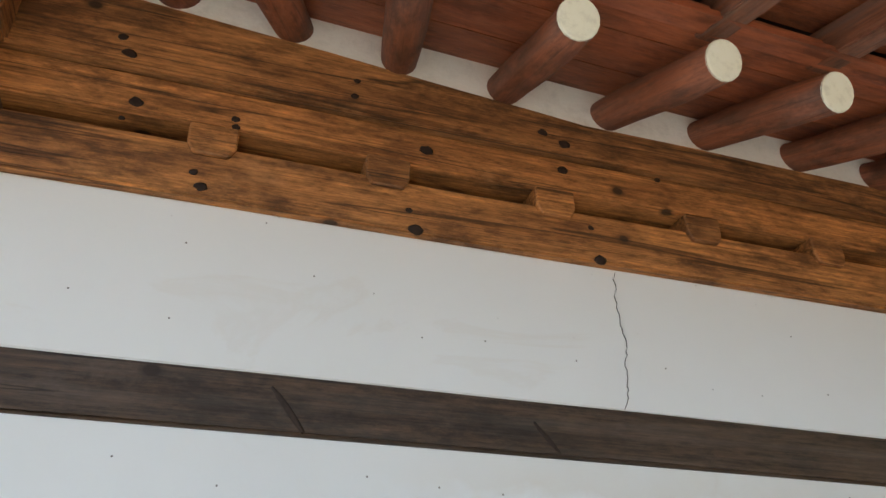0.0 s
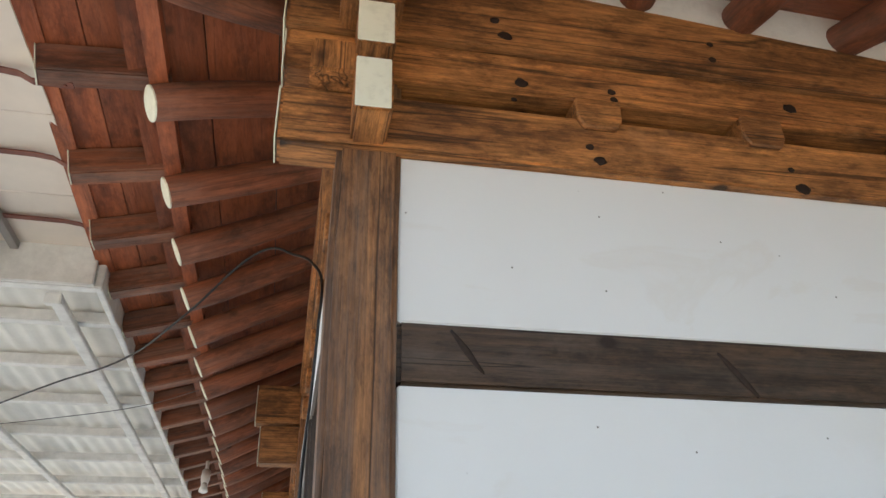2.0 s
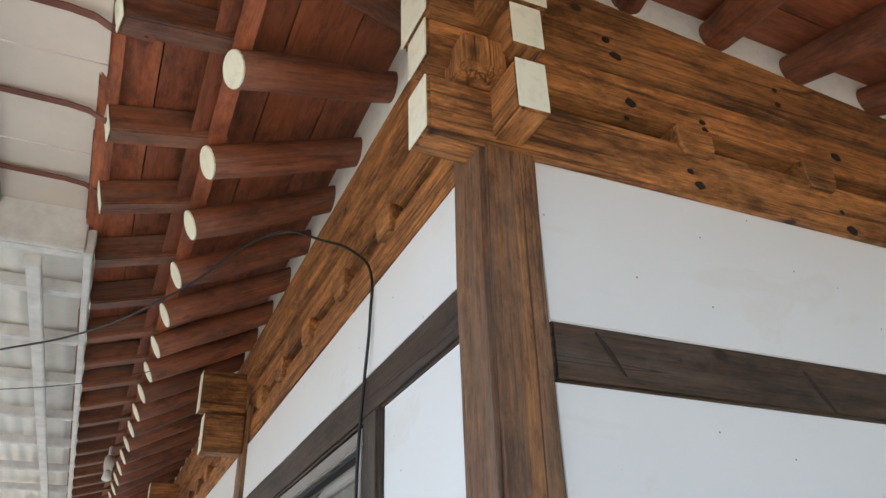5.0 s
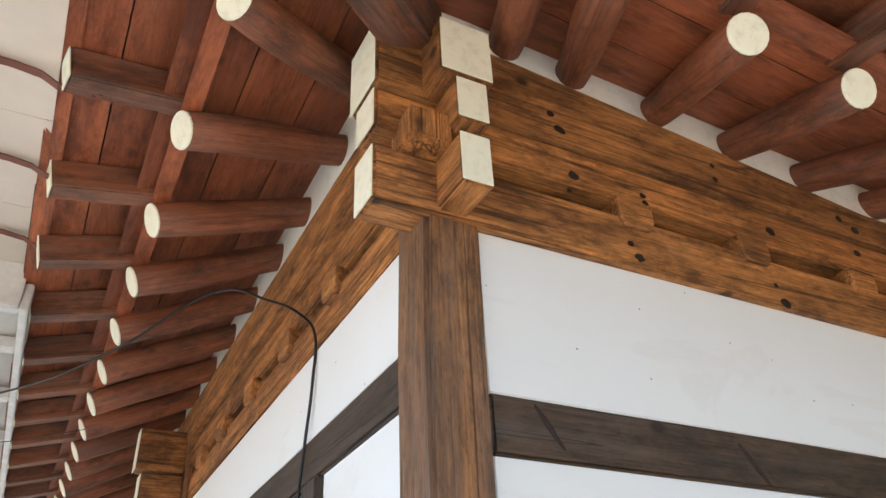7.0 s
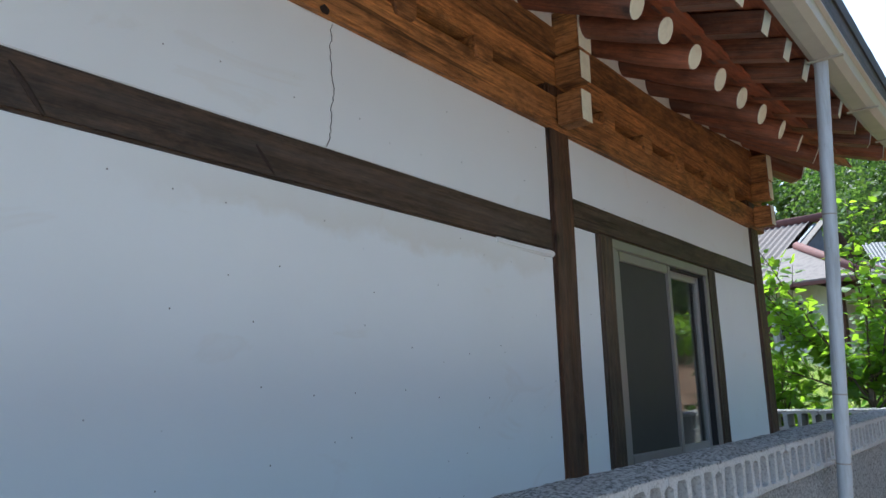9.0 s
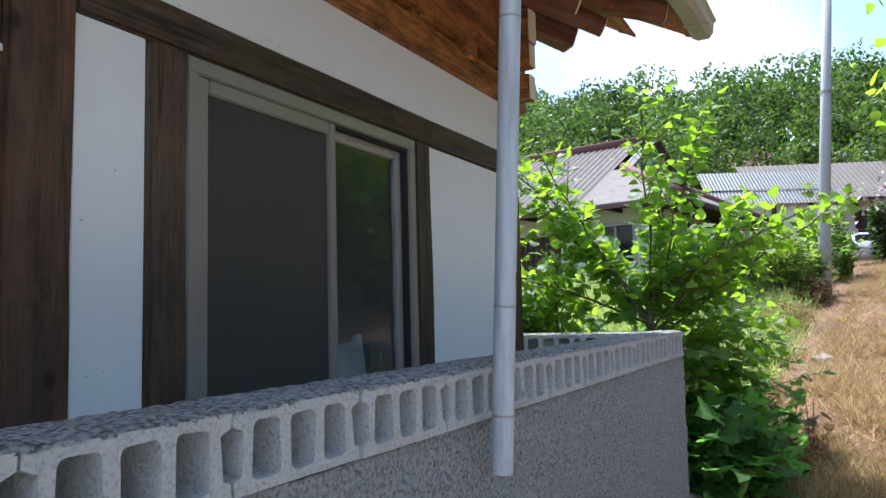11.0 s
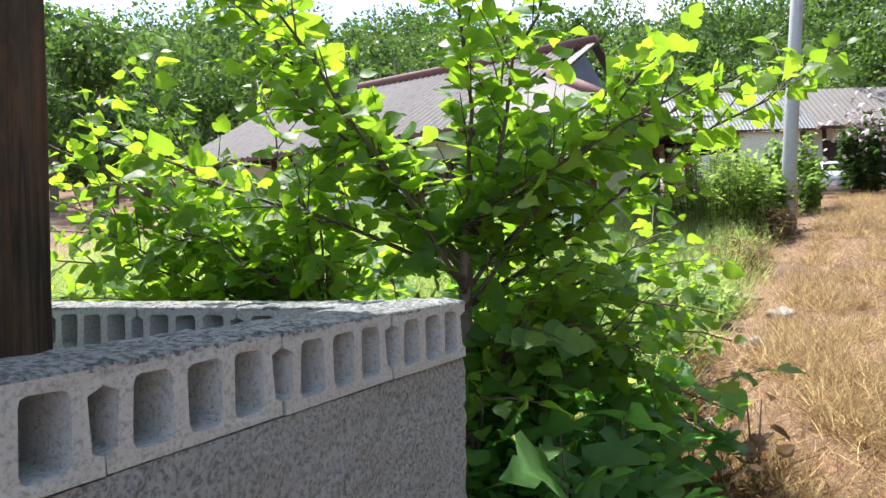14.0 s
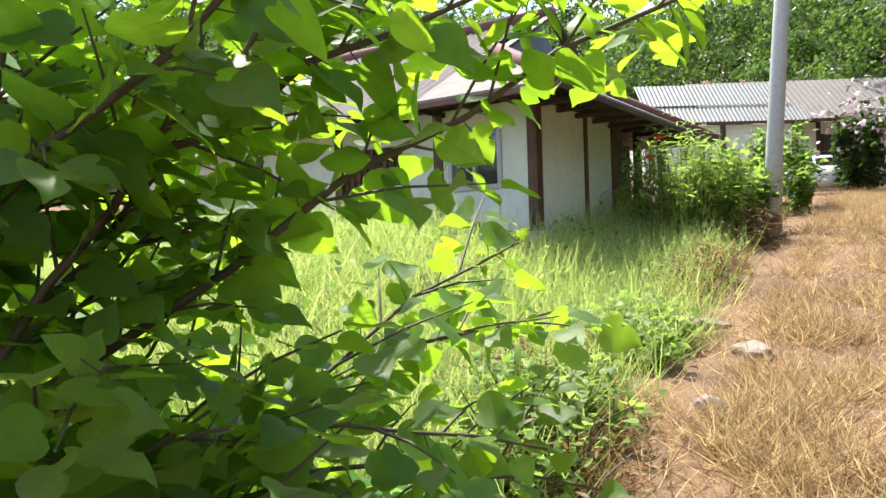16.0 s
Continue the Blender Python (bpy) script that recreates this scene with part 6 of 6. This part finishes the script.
        b("rafter_tail", -o + 0.03, 0.0, yy - 0.03, yy + 0.03, ez - 0.06, ez - 0.005, M["rail_x"])
    for k in range(10):
        xx = 0.1 + k * 0.5
        b("rafter_tail", xx - 0.03, xx + 0.03, -o + 0.03, 0.0, ez - 0.06, ez - 0.005, M["rail_y"])
    return e


old_house()


def tin_shed():
    e = empty("tin_shed", (26.5, 2.4, 3.2), "grey corrugated tin roofed shed behind weeds", "shed")
    u = Vector((1.7, -3.4, 0)).normalized()
    back = Vector((3.4, 1.7, 0)).normalized()
    a = Vector((0, 0, 1.75))
    corrugated("lower_sheet", a, u, back + Vector((0, 0, 0.9)), 4.4, 0.75, 0.11, 0.008, M["tin"], e)
    c = a + u * 0.15 + (back + Vector((0, 0, 0.9))).normalized() * 0.72 + Vector((0, 0, 0.05))
    corrugated("upper_sheet", c, u, back + Vector((0, 0, 0.9)), 4.0, 1.05, 0.11, 0.008, M["tin"], e)
    m = Matrix((u, back, Vector((0, 0, 1)))).transposed().to_4x4()
    part("wall", box_bm(0.1, 4.2, 0.25, 0.4, -0.6, 1.7, 0.01), M["far_wall"], e, m=m)
    part("wall", box_bm(0.1, 0.25, 0.4, 3.0, -0.6, 2.0, 0.01), M["far_wall"], e, m=m)
    for k in range(3):
        part("post", box_bm(0.2 + k * 1.9, 0.32 + k * 1.9, 0.14, 0.25, -0.6, 1.72, 0.01), M["far_wood"], e, m=m)


tin_shed()


def long_house():
    e = empty("long_house", (33.5, 1.2, 3.2), "long low white house with a pale roof", "house")
    u = Vector((1.6, -3.6, 0)).normalized()
    back = Vector((3.6, 1.6, 0)).normalized()
    m = Matrix((u, back, Vector((0, 0, 1)))).transposed().to_4x4()
    L = 13.0

    def b(nm, x0, x1, y0, y1, z0, z1, mat, lab=""):
        return part(nm, box_bm(x0, x1, y0, y1, z0, z1, 0.01), mat, e, lab, m=m)
    b("wall", 0, 3.6, 0.9, 1.0, 1.4, 2.7, M["far_wall"])
    b("wall", 0, 3.6, 0.88, 1.0, -0.6, 1.4, M["render"])
    b("wall", 3.6, L, 0.9, 1.0, 2.3, 2.7, M["far_wall"])
    b("wall", 6.0, 7.3, 0.9, 1.0, 0.4, 2.3, M["far_wall"])
    b("wall", 9.6, L, 0.9, 1.0, 0.4, 2.3, M["far_wall"])
    for x0 in (3.7, 4.85, 7.4, 8.5):
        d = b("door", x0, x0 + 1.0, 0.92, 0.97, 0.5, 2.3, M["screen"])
        for k in range(3):
            b("door_bar", x0 + 0.05 + k * 0.42, x0 + 0.11 + k * 0.42, 0.88, 0.92, 0.5, 2.3, M["far_wood"])
    b("step", 3.4, 9.8, 0.3, 0.9, 0.0, 0.42, M["far_wall"])
    b("step", 3.4, 9.8, 0.0, 0.3, -0.4, 0.15, M["stone"])
    for x0 in (1.9, 3.6, 6.0, 7.35, 9.6):
        b("post", x0 - 0.07, x0 + 0.07, 0.83, 0.9, -0.4, 2.75, M["far_wood"])
    corrugated("roof_sheet", m @ Vector((-0.4, 0.2, 2.72)), u, back + Vector((0, 0, 0.75)), L + 0.8, 3.0, 0.2, 0.012, M["slate"], e)
    b("fascia", -0.4, L + 0.4, 0.17, 0.21, 2.62, 2.73, M["far_wood"])
    b("wall", 0, 0.1, 1.0, 4.0, -0.6, 2.9, M["far_wall"])


long_house()


def car():
    e = empty("parked_car", (26.5, -1.9, gz(26.5, -1.9)), "small white car parked nose out of the weeds", "car")
    e.rotation_euler = (0, 0, radians(105))
    e.scale = (0.65, 0.65, 0.65)
    prof = [(-1.6, 0.25), (-1.65, 0.55), (-1.55, 0.85), (-1.0, 0.95), (-0.55, 1.38), (0.7, 1.42), (1.35, 1.0), (1.6, 0.9), (1.65, 0.3)]
    bm = bmesh.new()
    a = [bm.verts.new((x, -0.72 if z < 0.97 else -0.6, z)) for x, z in prof]
    b = [bm.verts.new((x, 0.72 if z < 0.97 else 0.6, z)) for x, z in prof]
    bm.faces.new(a)
    bm.faces.new(b[::-1])
    for i in range(len(prof)):
        j = (i + 1) % len(prof)
        bm.faces.new((a[i], b[i], b[j], a[j]))
    bmesh.ops.recalc_face_normals(bm, faces=bm.faces)
    bmesh.ops.bevel(bm, geom=bm.edges[:], offset=0.05, segments=2, affect="EDGES", clamp_overlap=True)
    part("body", bm, M["car_paint"], e, smooth=True)
    part("windscreen", box_bm(-0.02, 0.02, -0.52, 0.52, -0.26, 0.26, 0.01), M["screen"], e, "dark windscreen", m=pose(-0.80, 0, 1.18, 0, 46, 0))
    for s in (-1, 1):
        part("side_window", box_bm(-0.5, 0.6, -0.015, 0.015, -0.15, 0.15, 0.01), M["screen"], e, m=pose(0.05, s * 0.668, 1.17, s * 16, 0, 0))
        part("headlight", box_bm(-0.03, 0.03, -0.16, 0.16, -0.08, 0.08, 0.02), M["alu_light"], e, m=pose(-1.63, s * 0.5, 0.66))
        for x in (-1.0, 1.0):
            bm = bmesh.new()
            tube(bm, [(x, s * 0.58, 0.28), (x, s * 0.75, 0.28)], [0.28, 0.28], 20)
            w = part("tyre", bm, M["tyre"], e)
            bm = bmesh.new()
            tube(bm, [(x, s * 0.74, 0.28), (x, s * 0.765, 0.28)], [0.16, 0.15], 14)
            part("rim", bm, M["alu_light"], w)


car()
